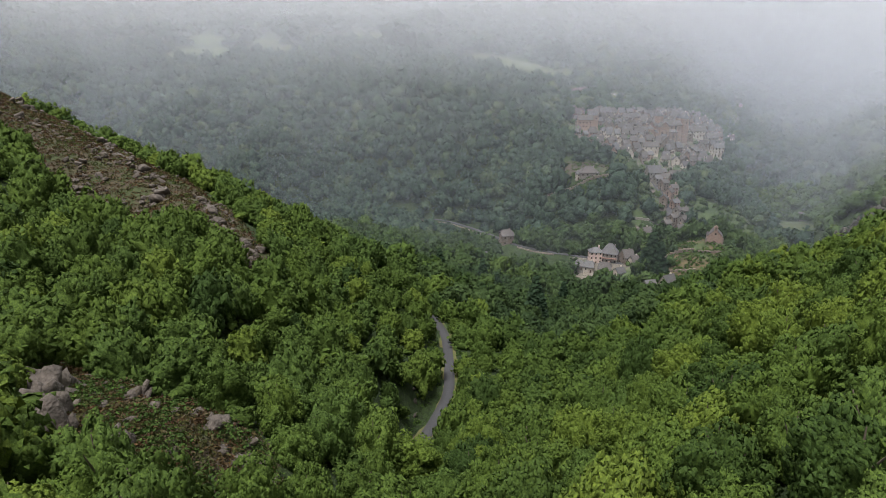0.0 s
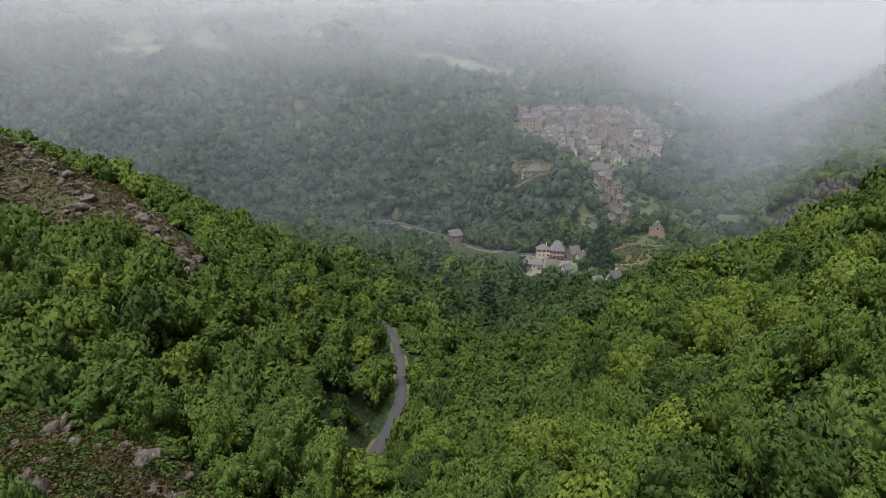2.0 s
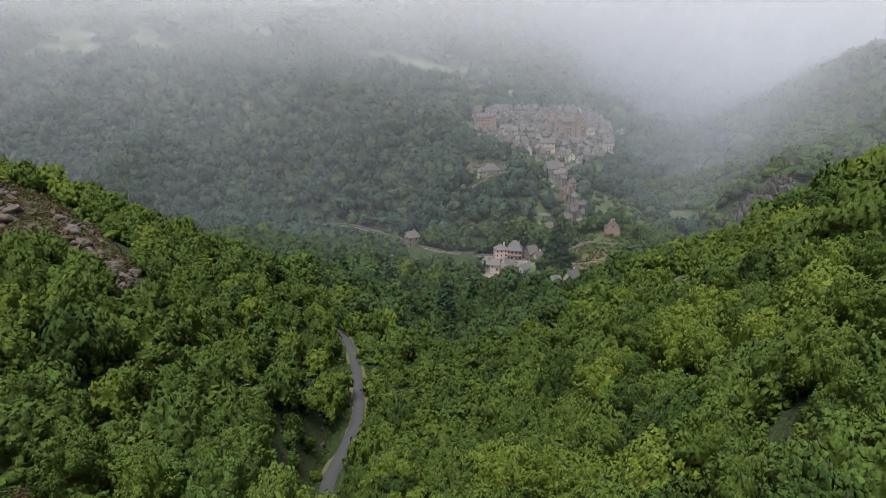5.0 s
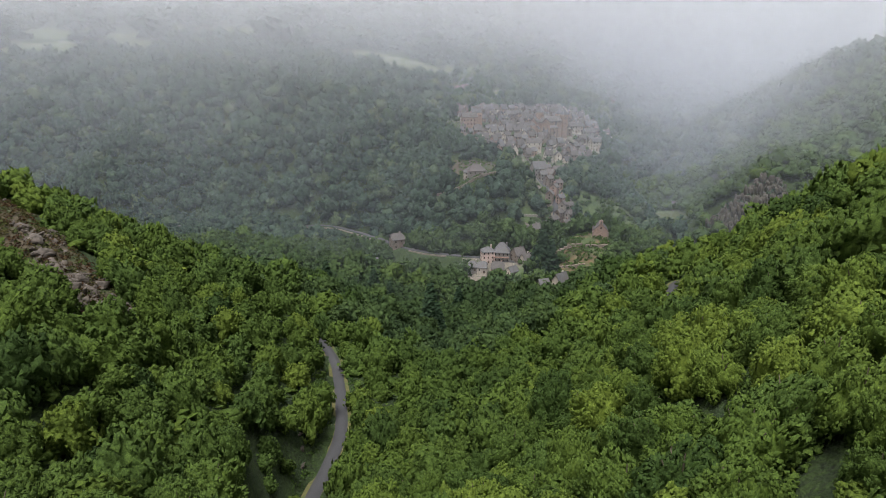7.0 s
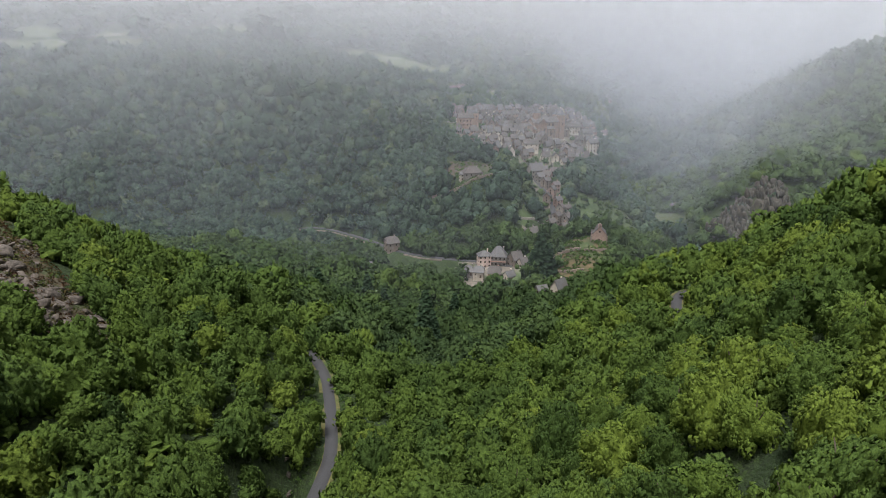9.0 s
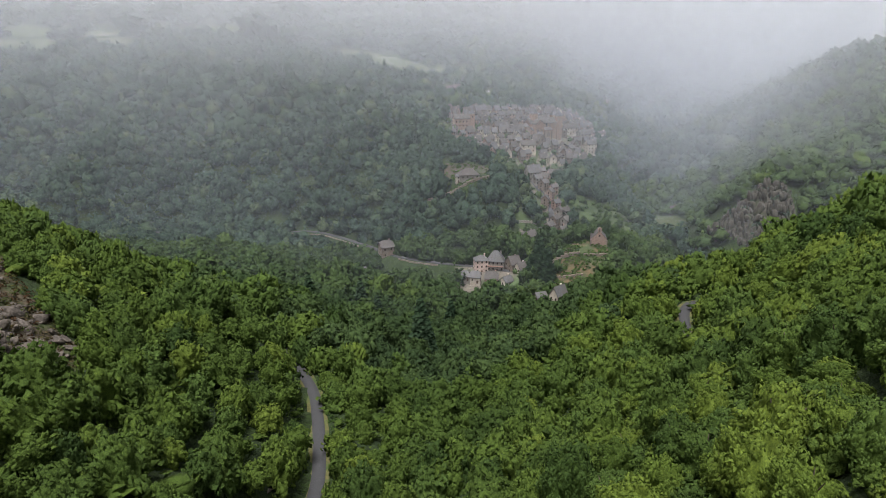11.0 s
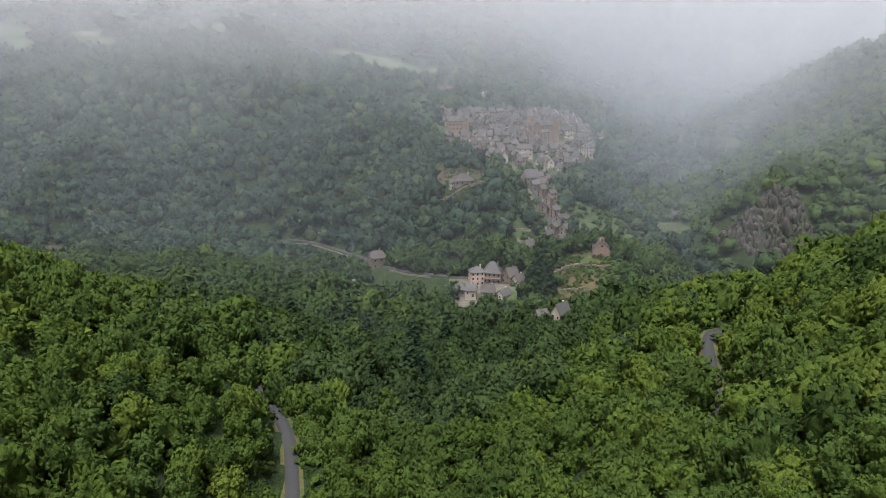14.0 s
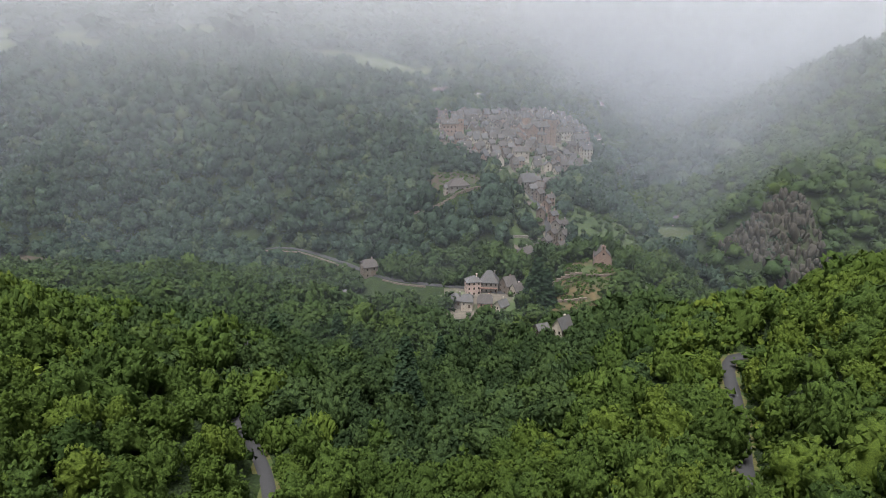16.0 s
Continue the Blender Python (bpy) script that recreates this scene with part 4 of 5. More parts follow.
def church(x, y, base, turn):
    top = tagged(new("church"), "large pinkish stone abbey church with slate roofs", "church")
    top.matrix_basis = pose(x, y, base, 0, 0, turn)
    part("nave", wall_bm(34, 13, 17, 5, 8), STONE_PINK, top)
    part("roof", roof_bm(34, 13, 5), SLATE_BROWN, top).matrix_basis = Matrix.Translation((0, 0, 17.05))
    part("side_aisle", box(-17, 9, -11.5, -6.45, -8, 10), STONE_PINK, top)
    part("aisle_roof", solid([(-17.3, -12, 9.9), (9.3, -12, 9.9), (9.3, -6.3, 12.6), (-17.3, -6.3, 12.6), (-17.3, -12, 9.6), (9.3, -12, 9.6), (9.3, -6.3, 12.3), (-17.3, -6.3, 12.3)], [(0, 1, 2, 3), (4, 5, 6, 7), (0, 1, 5, 4), (1, 2, 6, 5), (2, 3, 7, 6), (3, 0, 4, 7)]), SLATE_BROWN, top)
    tr = part("transept", wall_bm(26, 11, 17, 4.5, 8), STONE_PINK, top)
    tr.matrix_basis = pose(-9, -1, 0, 0, 0, 90)
    part("transept_roof", roof_bm(26, 11, 4.5), SLATE_BROWN, top).matrix_basis = pose(-9, -1, 17.06, 0, 0, 90)
    part("apse", prism(11, -8, 13, 8), STONE_PINK, top).matrix_basis = Matrix.Translation((-19, 0, 0))
    part("apse_roof", pyramid(11, 4, 8), SLATE_BROWN, top).matrix_basis = Matrix.Translation((-19, 0, 13))
    lantern = part("lantern_tower", prism(9, 15, 27, 8), STONE_PINK, top)
    lantern.matrix_basis = Matrix.Translation((-9, 0, 0))
    part("spire", pyramid(9, 7, 8), SLATE, top).matrix_basis = Matrix.Translation((-9, 0, 27))
    for side in (-1, 1):
        part("west_tower", box(17.02, 23.5, side * 5.2 - 3.2, side * 5.2 + 3.2, -8, 24), STONE_PINK, top)
        part("tower_roof", pyramid(6.4, 6.5), SLATE, top).matrix_basis = Matrix.Translation((20.26, side * 5.2, 24))
        for z in (13.5, 18.5):
            put("window", ARCH_SMALL, top, Matrix.Translation((20.2, side * 5.2 - 3.22, z)))
    part("west_front", box(17.02, 22.8, -2.0, 2.0, -8, 18), STONE_PINK, top)
    for i in range(4):
        put("window", ARCH, top, Matrix.Translation((-1 + i * 5.0, -6.52, 12.4)))
        put("window", ARCH_SMALL, top, Matrix.Translation((-1.5 + i * 3.2, -11.52, 3.5)))
    for i in (-1, 1):
        put("window", ARCH, top, Matrix.Translation((-9 + i * 2.6, -14.02, 7)))
    for i in range(6):
        b = box(-15.5 + i * 4.6, -14.6 + i * 4.6, -12.3, -11.45, -8, 8.5)
        part("buttress", b, STONE_BROWN, top)
    return top


church(121, 694, 63, 22)
taken += [(126, 696, 25), (120, 674, 15), (140, 682, 14), (108, 680, 10)]

# the old tower house at the edge of the village
tower = tagged(new("tower_house"), "old stone manor with a square pinkish tower", "house", "houses of the village")
tower.matrix_basis = pose(30, 640, 78, 0, 0, 8)
part("wall", wall_bm(16, 9, 12, 4, 5), STONE_PINK, tower)
part("roof", roof_bm(16, 9, 4), SLATE_BROWN, tower).matrix_basis = Matrix.Translation((0, 0, 12.05))
part("tower", box(8.02, 13, -4.5, 1.5, -5, 16), STONE_PINK, tower)
part("tower_roof", pyramid(5.4, 5), SLATE, tower).matrix_basis = Matrix.Translation((10.5, -1.5, 16))
for i in range(4):
    put("window", WINDOW, tower, Matrix.Translation((-6 + i * 3.6, -4.52, 8.5)))
    put("window", WINDOW, tower, Matrix.Translation((-6 + i * 3.6, -4.52, 4.5)))
put("window", WINDOW, tower, Matrix.Translation((10.5, -4.53, 13)))
taken.append((32, 640, 13))

# houses whose places stand out
place_house(31, 527, 17, 11, 4.5, 14, wall=STONE_GREY, roof=SLATE_BROWN, kind="hip", rise=5.0, rows=1, cols=4, label="low stone house with a broad pale roof on a terrace")
place_house(22, 524, 4, 4, 5.5, 14, wall=RENDER_CREAM, roof=SLATE, rows=2, cols=1, side_cols=1, chimney=False)
place_house(91, 552, 13, 9, 8, 20, wall=STONE_GREY, roof=SLATE, rise=6)
place_house(101, 548, 9, 8, 7, -30, wall=STONE_PINK, roof=SLATE_BROWN)
place_house(116, 576, 14, 8, 4.5, 10, wall=STONE_GREY, roof=SLATE_BROWN, rows=1)
place_house(239, 868, 13, 11, 13, 5, wall=STONE_GREY, roof=SLATE, rows=4, kind="hip")
place_house(96, 620, 15, 9, 8, 4, wall=RENDER_CREAM, roof=SLATE_BROWN)
place_house(160, 722, 18, 10, 8, 15, wall=RENDER_CREAM, roof=SLATE_BROWN, cols=5)
place_house(176, 716, 14, 9, 7, 20, wall=STONE_GREY, roof=SLATE_BROWN)
place_house(178, 690, 12, 9, 10, 20, wall=RENDER_CREAM, roof=SLATE, rows=3)
# along the steep street
for sx, sy, sw, sd, sh, st in ((101, 520, 9, 8, 8, 60), (95, 508, 8, 8, 9, 70), (104, 506, 8, 7, 8, 30), (98, 534, 9, 8, 8, 40), (107, 534, 8, 7, 7, 20), (104, 494, 8, 8, 9, 65), (111, 500, 8, 7, 8, 30), (99, 483, 9, 7, 8, 50), (108, 486, 8, 8, 7, 40), (93, 474, 9, 7, 8, 40), (86, 466, 9, 8, 8, 30), (94, 543, 8, 8, 7, 15), (92, 566, 9, 8, 8, 25), (101, 565, 9, 7, 8, 10), (103, 472, 7, 7, 6, 30)):
    place_house(sx, sy, sw * 0.78, sd * 0.8, sh * 0.85, st, wall=[STONE_PINK, STONE_BROWN, STONE_GREY][hr.randint(3)], rows=3 if sh > 7 else 2, cols=2, side_cols=1)
place_house(74, 460, 14, 8, 6, 38, wall=STONE_GREY, roof=SLATE_BROWN, cols=3, rows=2, label="grey stone barn with a weathered slate roof")
# rows of houses that follow the slope
for row, gy0 in enumerate(np.arange(592, 785, 7.6)):
    gx0 = 14 + hr.uniform(0, 5)
    while gx0 < 215:
        w, d = hr.uniform(4.6, 8.0), hr.uniform(5.0, 7.0)
        hx, hy = gx0 + w / 2, gy0 + (gx0 - 60) * 0.28 + hr.uniform(-3, 3)
        gx0 += w + hr.uniform(0.2, 4.0)
        if not inside(np.array([hx]), np.array([hy]), VILLAGE_RING)[0] or hr.rand() < 0.2:
            continue
        if any((hx - a) ** 2 + (hy - b) ** 2 < (r + w * 0.45) ** 2 for a, b, r in taken):
            continue
        place_house(hx, hy, w, d, hr.uniform(4.2, 7.5), hr.choice([0, 90, 0, 10]) + 14 + hr.uniform(-14, 14), rise=d * hr.uniform(0.5, 0.85), kind=hr.choice(["gable", "gable", "half"]), rows=2, cols=hr.randint(2, 4), side_cols=1, chimney=hr.rand() < 0.7)
for fx, fy, fw in ((18, 762, 12), (30, 772, 9), (-2, 752, 9), (6, 744, 8), (205, 742, 10), (216, 770, 9), (192, 758, 9)):
    place_house(fx, fy, fw, 8, 5.5, hr.uniform(-10, 30), wall=RENDER_CREAM if fw > 9 else STONE_GREY)

# ---------------------------------------------------------------- chapel on its knoll
chapel = tagged(new("chapel"), "small pink stone chapel with a bell gable", "chapel")
chapel.matrix_basis = pose(114, 408, 26.6, 0, 0, -10)
bm = wall_bm(10, 10, 5.6, 5.0, 4.0)
ch_wall = part("wall", bm, STONE_PINK, chapel)
ch_wall.matrix_basis = pose(0, 5, 0, 0, 0, 90)
part("roof", roof_bm(10, 10, 5.0, over=0.22), SLATE_BROWN, chapel).matrix_basis = pose(0, 5.1, 5.65, 0, 0, 90)
bm = box(-1.2, -0.45, -0.3, 0.7, 9.6, 12.2)
join(bm, box(0.45, 1.2, -0.3, 0.7, 9.6, 12.2))
join(bm, solid([(-1.4, -0.4, 12.2), (1.4, -0.4, 12.2), (1.4, 0.8, 12.2), (-1.4, 0.8, 12.2), (0, -0.4, 13.3), (0, 0.8, 13.3)], [(0, 1, 2, 3), (0, 1, 4), (2, 3, 5), (1, 2, 5, 4), (3, 0, 4, 5)]))
part("bell_gable", bm, STONE_PINK, chapel)
part("bell", prism(0.6, 10.9, 11.8, 8), WOODWORK, chapel).matrix_basis = Matrix.Translation((0, 0.2, 0))
part("round_window", prism(1.2, 0, 0.16, 12), GLASS_DARK, chapel).matrix_basis = pose(0.2, 0.02, 7.2, 90, 0, 0)
put("door", DOOR, chapel, Matrix.Translation((0, -0.02, 0.02)))
part("buttress", box(-5.8, -5.02, 0.1, 1.6, -4, 4), STONE_BROWN, chapel)
part("buttress", box(5.02, 5.8, 0.1, 1.6, -4, 4), STONE_BROWN, chapel)


def stone_wall(line, tall, thick, mat, label, step=2.2, sink=0.8):
    """A dry-stone wall along a line on the ground: a thing of its own, of coursed blocks with an uneven top."""
    p = along([(a, b, 0) for a, b in line], step)
    z = height(p[:, 0], p[:, 1])
    top = tagged(new("stone_wall"), label, "wall")
    rr = np.random.RandomState(len(p) + int(abs(line[0][0])))
    for i in range(len(p) - 1):
        a, b = p[i], p[i + 1]
        ln, ang = math.hypot(b[0] - a[0], b[1] - a[1]), math.atan2(b[1] - a[1], b[0] - a[0])
        h = tall * rr.uniform(0.88, 1.1)
        ob = part("block", box(-ln / 2 + 0.03, ln / 2 - 0.03, -thick / 2, thick / 2, -sink, h, 0.05), mat, top)
        ob.matrix_basis = Matrix.Translation(((a[0] + b[0]) / 2, (a[1] + b[1]) / 2, (z[i] + z[i + 1]) / 2)) @ Matrix.Rotation(ang, 4, "Z")
    return top


stone_wall([(102, 400), (112, 398), (124, 400)], 1.6, 0.7, STONE_BROWN, "dry-stone retaining wall below the chapel")
stone_wall([(78, 404), (90, 404), (100, 402)], 2.2, 0.8, STONE_BROWN, "dry-stone terrace wall among dry grass")
stone_wall([(124, 386), (134, 386), (146, 390)], 2.0, 0.8, STONE_BROWN, "dry-stone terrace wall at the foot of a meadow")
stone_wall([(76, 394), (88, 386), (98, 382)], 1.6, 0.7, STONE_BROWN, "dry-stone terrace wall among shrubs")
stone_wall([(58, 474), (70, 478), (84, 482)], 1.8, 0.7, STONE_GREY, "stone wall under a garden terrace")
stone_wall([(-4, 518), (10, 514), (24, 514), (40, 520), (52, 528)], 2.2, 0.8, STONE_BROWN, "stone retaining wall under the terrace house")
stone_wall([(-130, 522), (-102, 522), (-74, 496), (-52, 472)], 0.9, 0.5, STONE_BROWN, "low stone parapet beside the river road")
stone_wall([(-26, 450), (-12, 441), (4, 436)], 0.9, 0.5, STONE_BROWN, "low stone parapet beside the river road")

# ---------------------------------------------------------------- hamlet by the river
house(35, 426, 9.5, 7.5, 9.6, 8, RENDER_PINK, SLATE, "three-storey pink rendered house with slate roof", rise=3.0, kind="hip", cols=3, rows=3, side_cols=2, base=1.6, group="houses by the river")
house(46, 428, 12, 9, 8.5, -10, STONE_GREY, SLATE, "large house with a broad steep slate roof", rise=6.5, kind="hip", cols=4, rows=2, base=2.0, group="houses by the river")
gallery = tagged(new("gallery"), "timber gallery with a red rail across the house front", "gallery")
gallery.matrix_basis = pose(45.0, 423.0, 2.0, 0, 0, -10)
part("floor", box(-5.8, 5.8, -1.4, 0.3, 4.3, 4.5), WOODWORK, gallery)
part("rail", box(-5.8, 5.8, -1.45, -1.33, 4.6, 5.4), RENDER_RED, gallery)
for gx1 in (-5.6, -2.0, 1.6, 5.4):
    part("post", box(gx1 - 0.1, gx1 + 0.1, -1.42, -1.22, 0, 4.3), WOODWORK, gallery)
house(58, 424, 8, 10, 7.0, 24, STONE_BROWN, SLATE_BROWN, "brown stone house with patched slate roof", rise=5, kind="gable", cols=2, rows=2, base=2.4, group="houses by the river")
house(63, 418, 7, 7, 6.0, 30, RENDER_CREAM, SLATE_BROWN, "pale stone annexe with slate roof", rise=4, cols=2, rows=2, base=1.6, group="houses by the river")
house(23, 412, 9, 7, 3.6, -12, STONE_GREY, SLATE, "low outbuilding with a grey slate roof", rise=3.2, kind="hip", cols=2, rows=1, base=1.0, group="houses by the river")
house(30, 408, 7, 6.5, 4.6, -12, RENDER_CREAM, SLATE, "cream house front with a steep half-hipped roof", rise=3.6, kind="half", cols=2, rows=1, base=0.6, sash=WINDOW_PALE, group="houses by the river")
house(41, 406, 9, 7, 4.4, -8, RENDER_RED, SLATE_BROWN, "red rendered cottage with a rounded slate roof", rise=4.2, kind="half", cols=2, rows=1, base=0.6, group="houses by the river")
house(51, 402, 7, 6, 3.8, 35, RENDER_CREAM, SLATE, "small white house with grey roof", rise=3.2, cols=1, rows=1, side_cols=1, base=0.2, group="houses by the river")
house(-36, 462, 10, 10, 8.5, 22, STONE_BROWN, SLATE_BROWN, "square stone roadside house with a hipped roof", rise=4.2, kind="half", cols=2, rows=2, base=1.6)
house(-52, 426, 8, 6, 3.2, 25, RENDER_CREAM, SLATE, "low white shed with a pale grey roof", rise=1.6, cols=2, rows=1, base=0.3, chimney=False)
house(69, 322, 8, 6, 5.2, 38, RENDER_CREAM, SLATE, "white gabled house with a steep slate roof", rise=4.6, cols=2, rows=1, base=22.0, deep=6.0)
house(60, 327, 6, 5, 3.4, 20, STONE_GREY, SLATE, "small grey outbuilding among trees", rise=2.2, cols=1, rows=1, base=20.5, deep=6.0, chimney=False)
house(226, 560, 5, 5, 5.0, -20, STONE_PINK, SLATE_BROWN, "lone pale stone house beside the woods", rise=3.5, cols=1, rows=2, side_cols=1)


# ---------------------------------------------------------------- parked cars above the village
def car(x, y, turn, paint, label):
    top = tagged(new("car"), label, "car", "parked cars above the village")
    top.matrix_basis = pose(x, y, float(height(x, y)[0]) + 0.05, 0, 0, turn)
    body = solid([(-2.1, -0.85, 0.3), (2.1, -0.85, 0.3), (2.1, 0.85, 0.3), (-2.1, 0.85, 0.3), (-2.1, -0.85, 0.85), (2.05, -0.82, 0.8), (2.05, 0.82, 0.8), (-2.1, 0.85, 0.85)], [(0, 1, 2, 3), (4, 5, 6, 7), (0, 1, 5, 4), (1, 2, 6, 5), (2, 3, 7, 6), (3, 0, 4, 7)])
    part("body", body, paint, top)
    part("cabin", solid([(-1.9, -0.78, 0.85), (1.1, -0.78, 0.82), (1.1, 0.78, 0.82), (-1.9, 0.78, 0.85), (-1.5, -0.62, 1.42), (0.4, -0.62, 1.42), (0.4, 0.62, 1.42), (-1.5, 0.62, 1.42)], [(0, 1, 2, 3), (4, 5, 6, 7), (0, 1, 5, 4), (1, 2, 6, 5), (2, 3, 7, 6), (3, 0, 4, 7)]), GLASS_DARK, top)
    part("roof_panel", box(-1.5, 0.4, -0.62, 0.62, 1.425, 1.46), paint, top)
    for wx0 in (-1.35, 1.35):
        for wy0 in (-0.8, 0.8):
            part("wheel", prism(0.62, -0.1, 0.1, 10), RUBBER, top).matrix_basis = pose(wx0, wy0, 0.31, 90, 0, 0)
    return top


for i in range(14):
    cx0 = 10 + i * 5.2
    car(cx0, 778 + i * 2.6 + (i % 2) * 2.5, 100, PAINT_WHITE if i % 3 != 1 else PAINT_GREY, "white parked car on the village car park" if i % 3 != 1 else "grey parked car on the village car park")
car(-57, 432, 20, PAINT_GREY, "grey parked car beside a shed")

# ---------------------------------------------------------------- rocks
def rock_mesh(seed, flat, mat):
    """An angular boulder, cleft along slanting beds."""
    rr = np.random.RandomState(seed)
    v = ICO2[0].copy()
    for _ in range(16):
        n = rr.normal(size=3)
        n /= np.linalg.norm(n)
        over = np.maximum(0, v @ n - rr.uniform(0.35, 0.75))
        v -= over[:, None] * n
    bed = rr.normal(size=3)
    bed /= np.linalg.norm(bed)
    v += 0.05 * np.sign(np.sin(v @ bed * 17))[:, None] * (v - (v @ bed)[:, None] * bed)
    v = (v + rr.normal(size=v.shape) * 0.012) * (1.25, rr.uniform(0.7, 0.95), flat * 1.2)
    return mesh_of("rock", v, ICO2[1], mat)


SLABS = [rock_mesh(500 + k, 0.6, ROCK) for k in range(6)]
CRAGS = [rock_mesh(520 + k, 1.25, CLIFF) for k in range(6)]
rk = np.random.RandomState(21)


def outcrop(label, spots, meshes, size, lean=25, heading=0.0):
    x, y = spots
    top = tagged(new("rock_outcrop"), label, "rocks")
    for px0, py0, pz0 in zip(x, y, height(x, y)):
        s = rk.uniform(*size) * (1.7 if rk.rand() < 0.12 else 1)
        put("rock", meshes[rk.randint(len(meshes))], top, Matrix.Translation((px0, py0, pz0 + s * 0.06)) @ Euler((radians(rk.uniform(-lean, lean)), radians(rk.uniform(-lean, lean)), radians(heading + rk.uniform(-35, 35)))).to_matrix().to_4x4() @ Matrix.Diagonal((s, s, s, 1)))
    return top


x, y = scatter(rk, -300, -78, 125, 275, 3.0)
m = inside(x, y, HEATH_RING) & (ripple(x, y, 26, 41) + 0.6 * ripple(x, y, 9, 42) > 0.12)
k = np.where(m)[0][rk.permutation(m.sum())[:560]]
outcrop("weathered grey-brown schist slabs on a heathy spur", (x[k[:280]], y[k[:280]]), SLABS, (1.0, 2.6), 30, 140)
outcrop("pale broken schist ribs across the heath", (x[k[280:]], y[k[280:]]), SLABS, (0.6, 1.6), 35, 140)
line = along([(-302, 270, 0), (-256, 264, 0), (-212, 236, 0), (-181, 210, 0), (-126, 172, 0), (-94, 148, 0), (-83, 139, 0)], 2.2)
x, y = line[:, 0] + rk.uniform(-3, 3, len(line)), line[:, 1] + rk.uniform(-5, 1, len(line))
outcrop("jagged schist crest along the spur", (x, y), SLABS, (1.2, 3.0), 35, 140)
x, y = rk.uniform(-112, -80, 170), rk.uniform(126, 160, 170)
m = inside(x, y, HEATH_RING)
outcrop("steep schist bluff at the end of the spur", (x[m], y[m]), SLABS, (0.8, 2.4), 40, 120)
x, y = rk.uniform(-94, -24, 200), rk.uniform(20, 70, 200)
m = inside(x, y, FORE_RING)
outcrop("broken schist rocks among heather", (x[m], y[m]), SLABS, (0.6, 1.7), 40, 100)
CRAG_ROCKS = [rock_mesh(540 + k, 1.8, ROCK) for k in range(4)]
x, y = np.linspace(-67, -52, 20) + rk.uniform(-1.6, 1.6, 20), np.linspace(44, 29, 20) + rk.uniform(-1.6, 1.6, 20)
outcrop("upright jagged schist crag above the slope", (x, y), CRAG_ROCKS, (1.0, 2.3), 24, 90)
for sx, sy, label in ((-44, 30, "grey schist slab jutting from rusty heather"), (-54, 47, "pale schist knob beside green bracken"), (-40, 40, "low schist rocks at the edge of the slope"), (-31, 34, "broken schist rocks under leafy branches")):
    outcrop(label, (sx + rk.uniform(-2, 2, 8), sy + rk.uniform(-1.5, 1.5, 8)), CRAG_ROCKS + SLABS, (0.7, 1.6), 30, 90)
x, y = scatter(rk, 195, 262, 388, 450, 3.6)
m = inside(x, y, CLIFF_RING)
outcrop("dark rocky cliff with sparse shrubs", (x[m], y[m]), [rock_mesh(560 + k, 2.1, CLIFF) for k in range(5)], (1.7, 3.4), 12, 60)
x, y = np.array([-24, -27, -29, -31, -28, -33]) + 0.0, np.array([446, 452, 456, 462, 470, 474]) + 10.0
outcrop("rocky cutting beside the river road", (x + 14, y + 4), CRAGS, (1.4, 2.6), 20, 30)
x, y = np.array([-36.0, -37, -38, -38.5]), np.array([130.0, 134, 138, 142])
outcrop("bare rock face beside the road", (x, y), SLABS, (1.4, 2.4), 30, 80)
x, y = np.array([-66.0, -68, -66, -63]), np.array([252.0, 256, 262, 265])
outcrop("bare rock face on the outside of the bend", (x, y), SLABS, (1.4, 2.4), 30, 80)


# ---------------------------------------------------------------- low growth
def tufts(name, label, spots, size, mat, per=9, spread=0.8, seed=1):
    """Low shrubs made of many small leaf sprays, joined into one."""
    rr = np.random.RandomState(seed)
    x, y = spots
    z = height(x, y)
    n = len(x) * per
    s = np.repeat(rr.uniform(0.7, 1.4, len(x)), per)
    d = rr.normal(size=(n, 3))
    d[:, 2] = np.abs(d[:, 2])
    d /= np.linalg.norm(d, axis=1)[:, None]
    c = np.stack([np.repeat(x, per), np.repeat(y, per), np.repeat(z, per)], 1) + d * spread * s[:, None] * (1, 1, 0.8)
    nrm = d + rr.normal(size=(n, 3)) * 0.5
    nrm /= np.linalg.norm(nrm, axis=1)[:, None]
    v, f = cards(c, nrm, size, rr)
    tone = np.repeat(np.repeat(np.clip(rr.normal(0.45, 0.28, len(x)), 0, 1), per), 4)
    return tagged(new(name, mesh_of(name, v, f, mat, False, tone)), label, "shrubs", kind="stuff")


x, y = scatter(rk, -310, -78, 120, 285, 2.1)
m = inside(x, y, HEATH_RING)
tufts("heather", "brown and green heather over the rocky spur", (x[m], y[m]), 0.36, HEATHER, 20, 1.0, 3)
x, y = scatter(rk, -95, -22, 18, 72, 1.05)
m = inside(x, y, FORE_RING)
tufts("heather", "dark rusty heather between rocks", (x[m], y[m]), 0.22, HEATHER, 26, 0.75, 4)
x, y = scatter(rk, -95, -18, 18, 72, 1.35)
m = inside(x, y, FORE_RING) & (ripple(x, y, 12, 51) > -0.12)
tufts("bracken", "fresh green bracken between the rocks", (x[m], y[m]), 0.24, FERN, 26, 0.95, 5)
x, y = scatter(rk, 60, 175, 355, 435, 2.9)
m = (inside(x, y, TERRACE_RING) & (rk.rand(len(x)) < 0.75)) | (inside(x, y, GREEN_RINGS[1]) & (rk.rand(len(x)) < 0.35))
tufts("shrubs", "green shrubs scattered over dry terraces", (x[m], y[m]), 0.8, FERN, 16, 1.5, 6)
x, y = scatter(rk, 195, 262, 388, 450, 5.0)
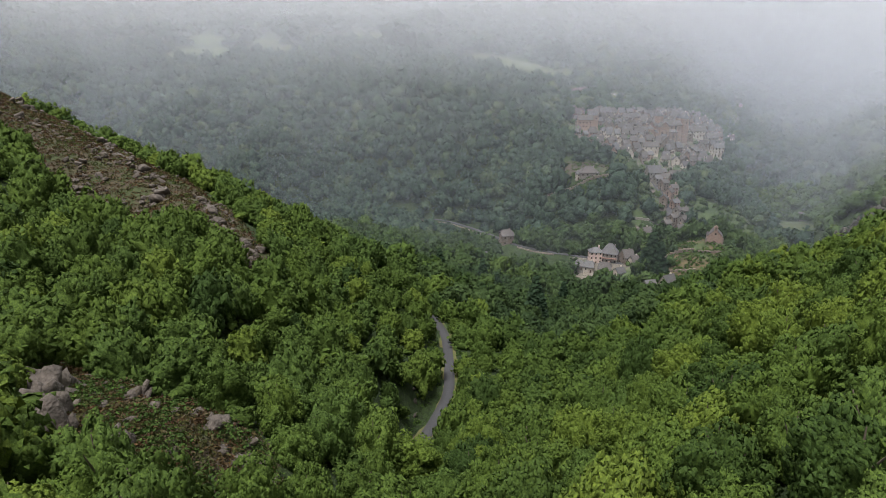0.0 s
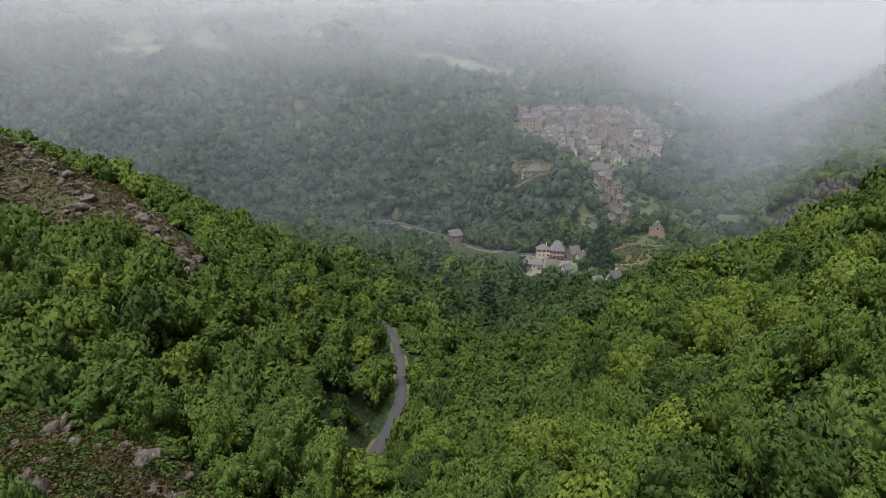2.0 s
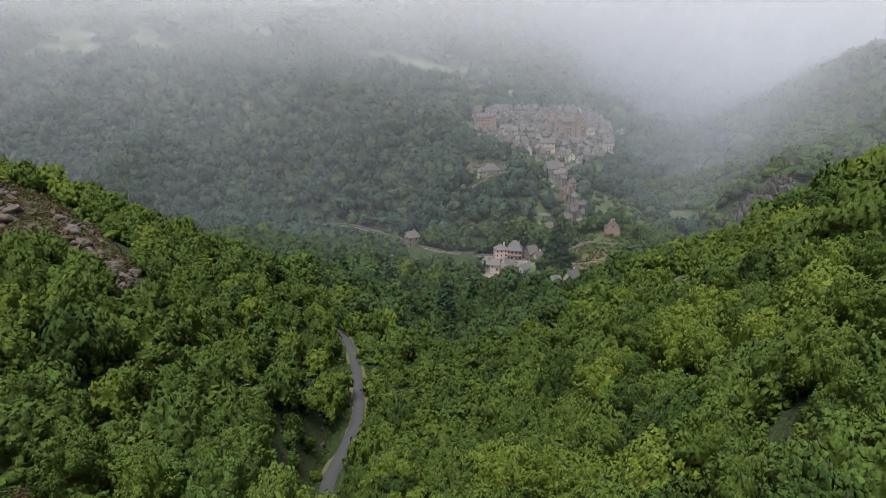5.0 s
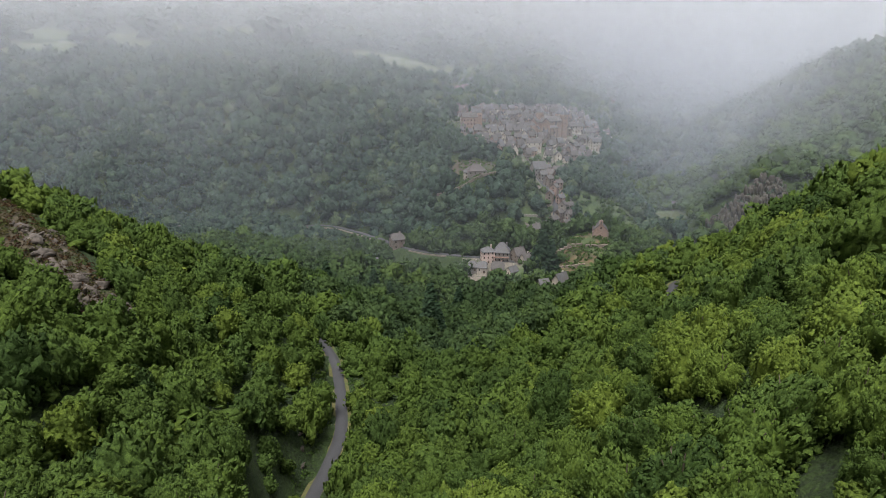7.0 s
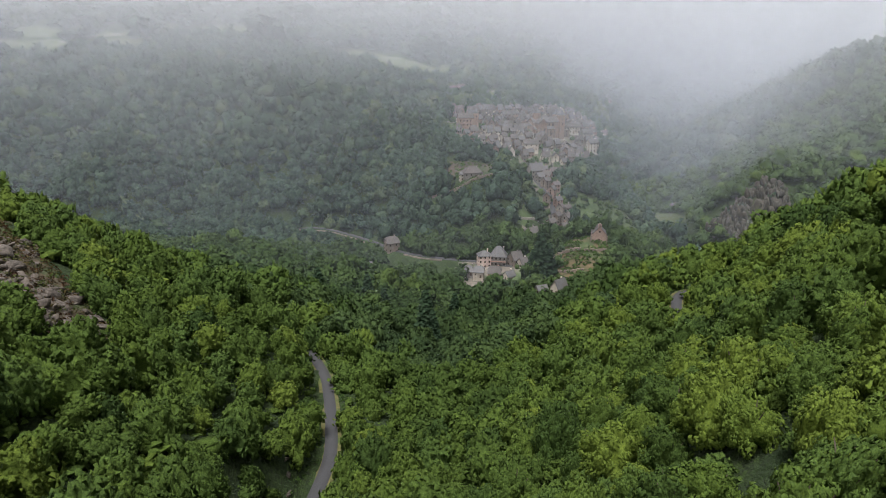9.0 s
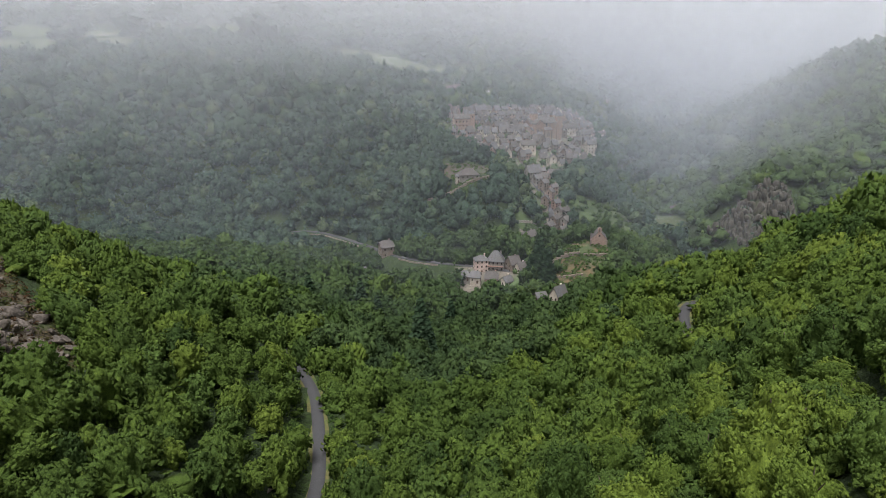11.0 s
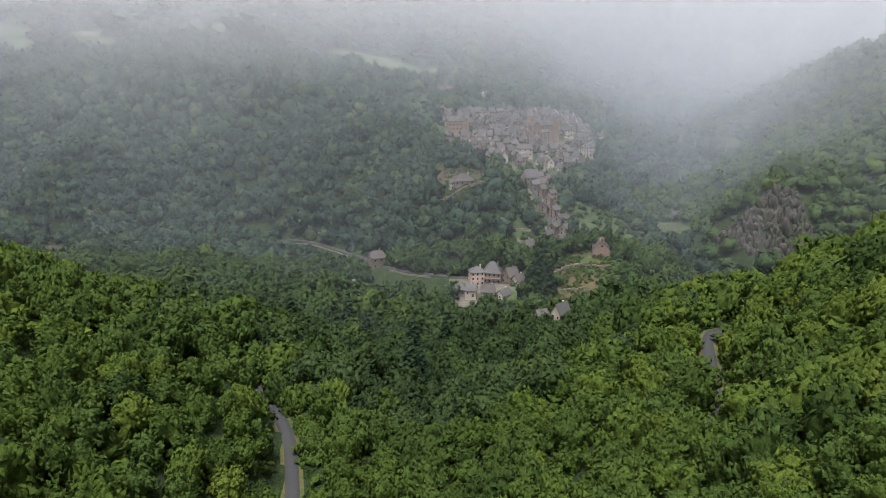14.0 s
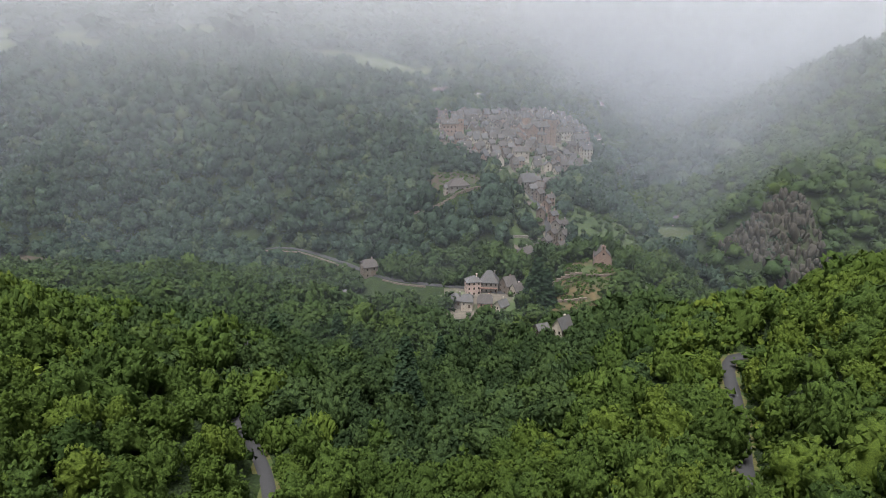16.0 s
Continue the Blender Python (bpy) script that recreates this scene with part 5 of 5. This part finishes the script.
m = inside(x, y, CLIFF_RING) & (rk.rand(len(x)) < 0.4)
tufts("shrubs", "dark shrubs clinging to the cliff", (x[m], y[m]), 0.8, LEAF_FAR, 34, 2.4, 7)
p = np.concatenate([ROAD_LINES["valley_road"], ROAD_LINES["bend_road"]])
side = rk.choice([-1, 1], len(p) * 6) * rk.uniform(3.2, 5.6, len(p) * 6)
x = np.repeat(p[:, 0], 6) + side + rk.uniform(-1, 1, len(side))
y = np.repeat(p[:, 1], 6) + rk.uniform(-2, 2, len(side))
m = road_gap(x, y)[0] > 3.0
tufts("hedge_growth", "green undergrowth along the road verges", (x[m], y[m]), 0.35, FERN, 14, 0.8, 8)

x, y = scatter(rk, -4, 66, 498, 566, 3.6)
m = (inside(x, y, SLOPE_RING) | inside(x, y, TERRACE_HOUSE_RING)) & (rk.rand(len(x)) < 0.55)
tufts("shrubs", "green shrubs on the slope round the terrace house", (x[m], y[m]), 0.8, FERN, 16, 1.5, 9)

# trees and bushes among the houses and on the meadows
bt = np.random.RandomState(61)
x, y = scatter(bt, 10, 260, 450, 830, 8.5)
m = (inside(x, y, VILLAGE_RING) | inside(x, y, GREEN_RINGS[0])) & (bt.rand(len(x)) < 0.75)
m &= np.array([all((a - q) ** 2 + (b - w) ** 2 > (r + 1.5) ** 2 for q, w, r in taken) for a, b in zip(x, y)])
x = np.r_[x[m], [30, 12, 66, 22, 70, 58, 84, 88, 132, 140]]
y = np.r_[y[m], [398, 402, 396, 420, 408, 412, 396, 408, 400, 412]]
forest("garden_trees", "rounded green garden trees between the houses", (x, y), 3.0, FAR_SHAPES, LEAF_VALLEY, bt)


# ---------------------------------------------------------------- conifers
FIR_V, FIR_F = conifer(700, 26, 46, 0.05)
FIR = mesh_of("crown", FIR_V, FIR_F, NEEDLE)
tv, tf = trunk(701, 0.3)
FIR_TRUNK = mesh_of("trunk", tv * (0.25, 0.25, 0.25) + (0, 0, 0.3), tf, BARK, True)


def fir(x, y, tall, wide=1.0, label="tall dark spruce above the broadleaved woods"):
    ob = tagged(new("conifer"), label, "tree", "dark conifers")
    ob.matrix_basis = Matrix.Translation((x, y, float(height(x, y)[0]) - 0.4)) @ Matrix.Diagonal((tall * wide, tall * wide, tall, 1))
    put("crown", FIR, ob)
    put("trunk", FIR_TRUNK, ob)


for fx, fy, ft, fw in ((71, 396, 31, 1.25), (76, 392, 24, 1.3), (66, 394, 22, 1.2), (-6, 252, 24, 1.1), (-2, 258, 19, 1.2), (-60, 292, 21, 1.1), (-6, 300, 24, 1.2), (-40, 330, 20, 1.2), (-30, 320, 15, 1.3), (10, 318, 17, 1.2), (-64, 852, 22, 1.2), (-70, 848, 15, 1.3), (-52, 840, 17, 1.3), (-46, 846, 14, 1.4), (-285, 868, 16, 1.9), (-300, 872, 14, 2.0)):
    fir(fx, fy, ft, fw)
for fx, fy, ft in ((70, 520, 12), (73, 521, 11), (84, 532, 13), (56, 505, 9)):
    fir(fx, fy, ft, 0.75, "slim dark cypress beside the village road")
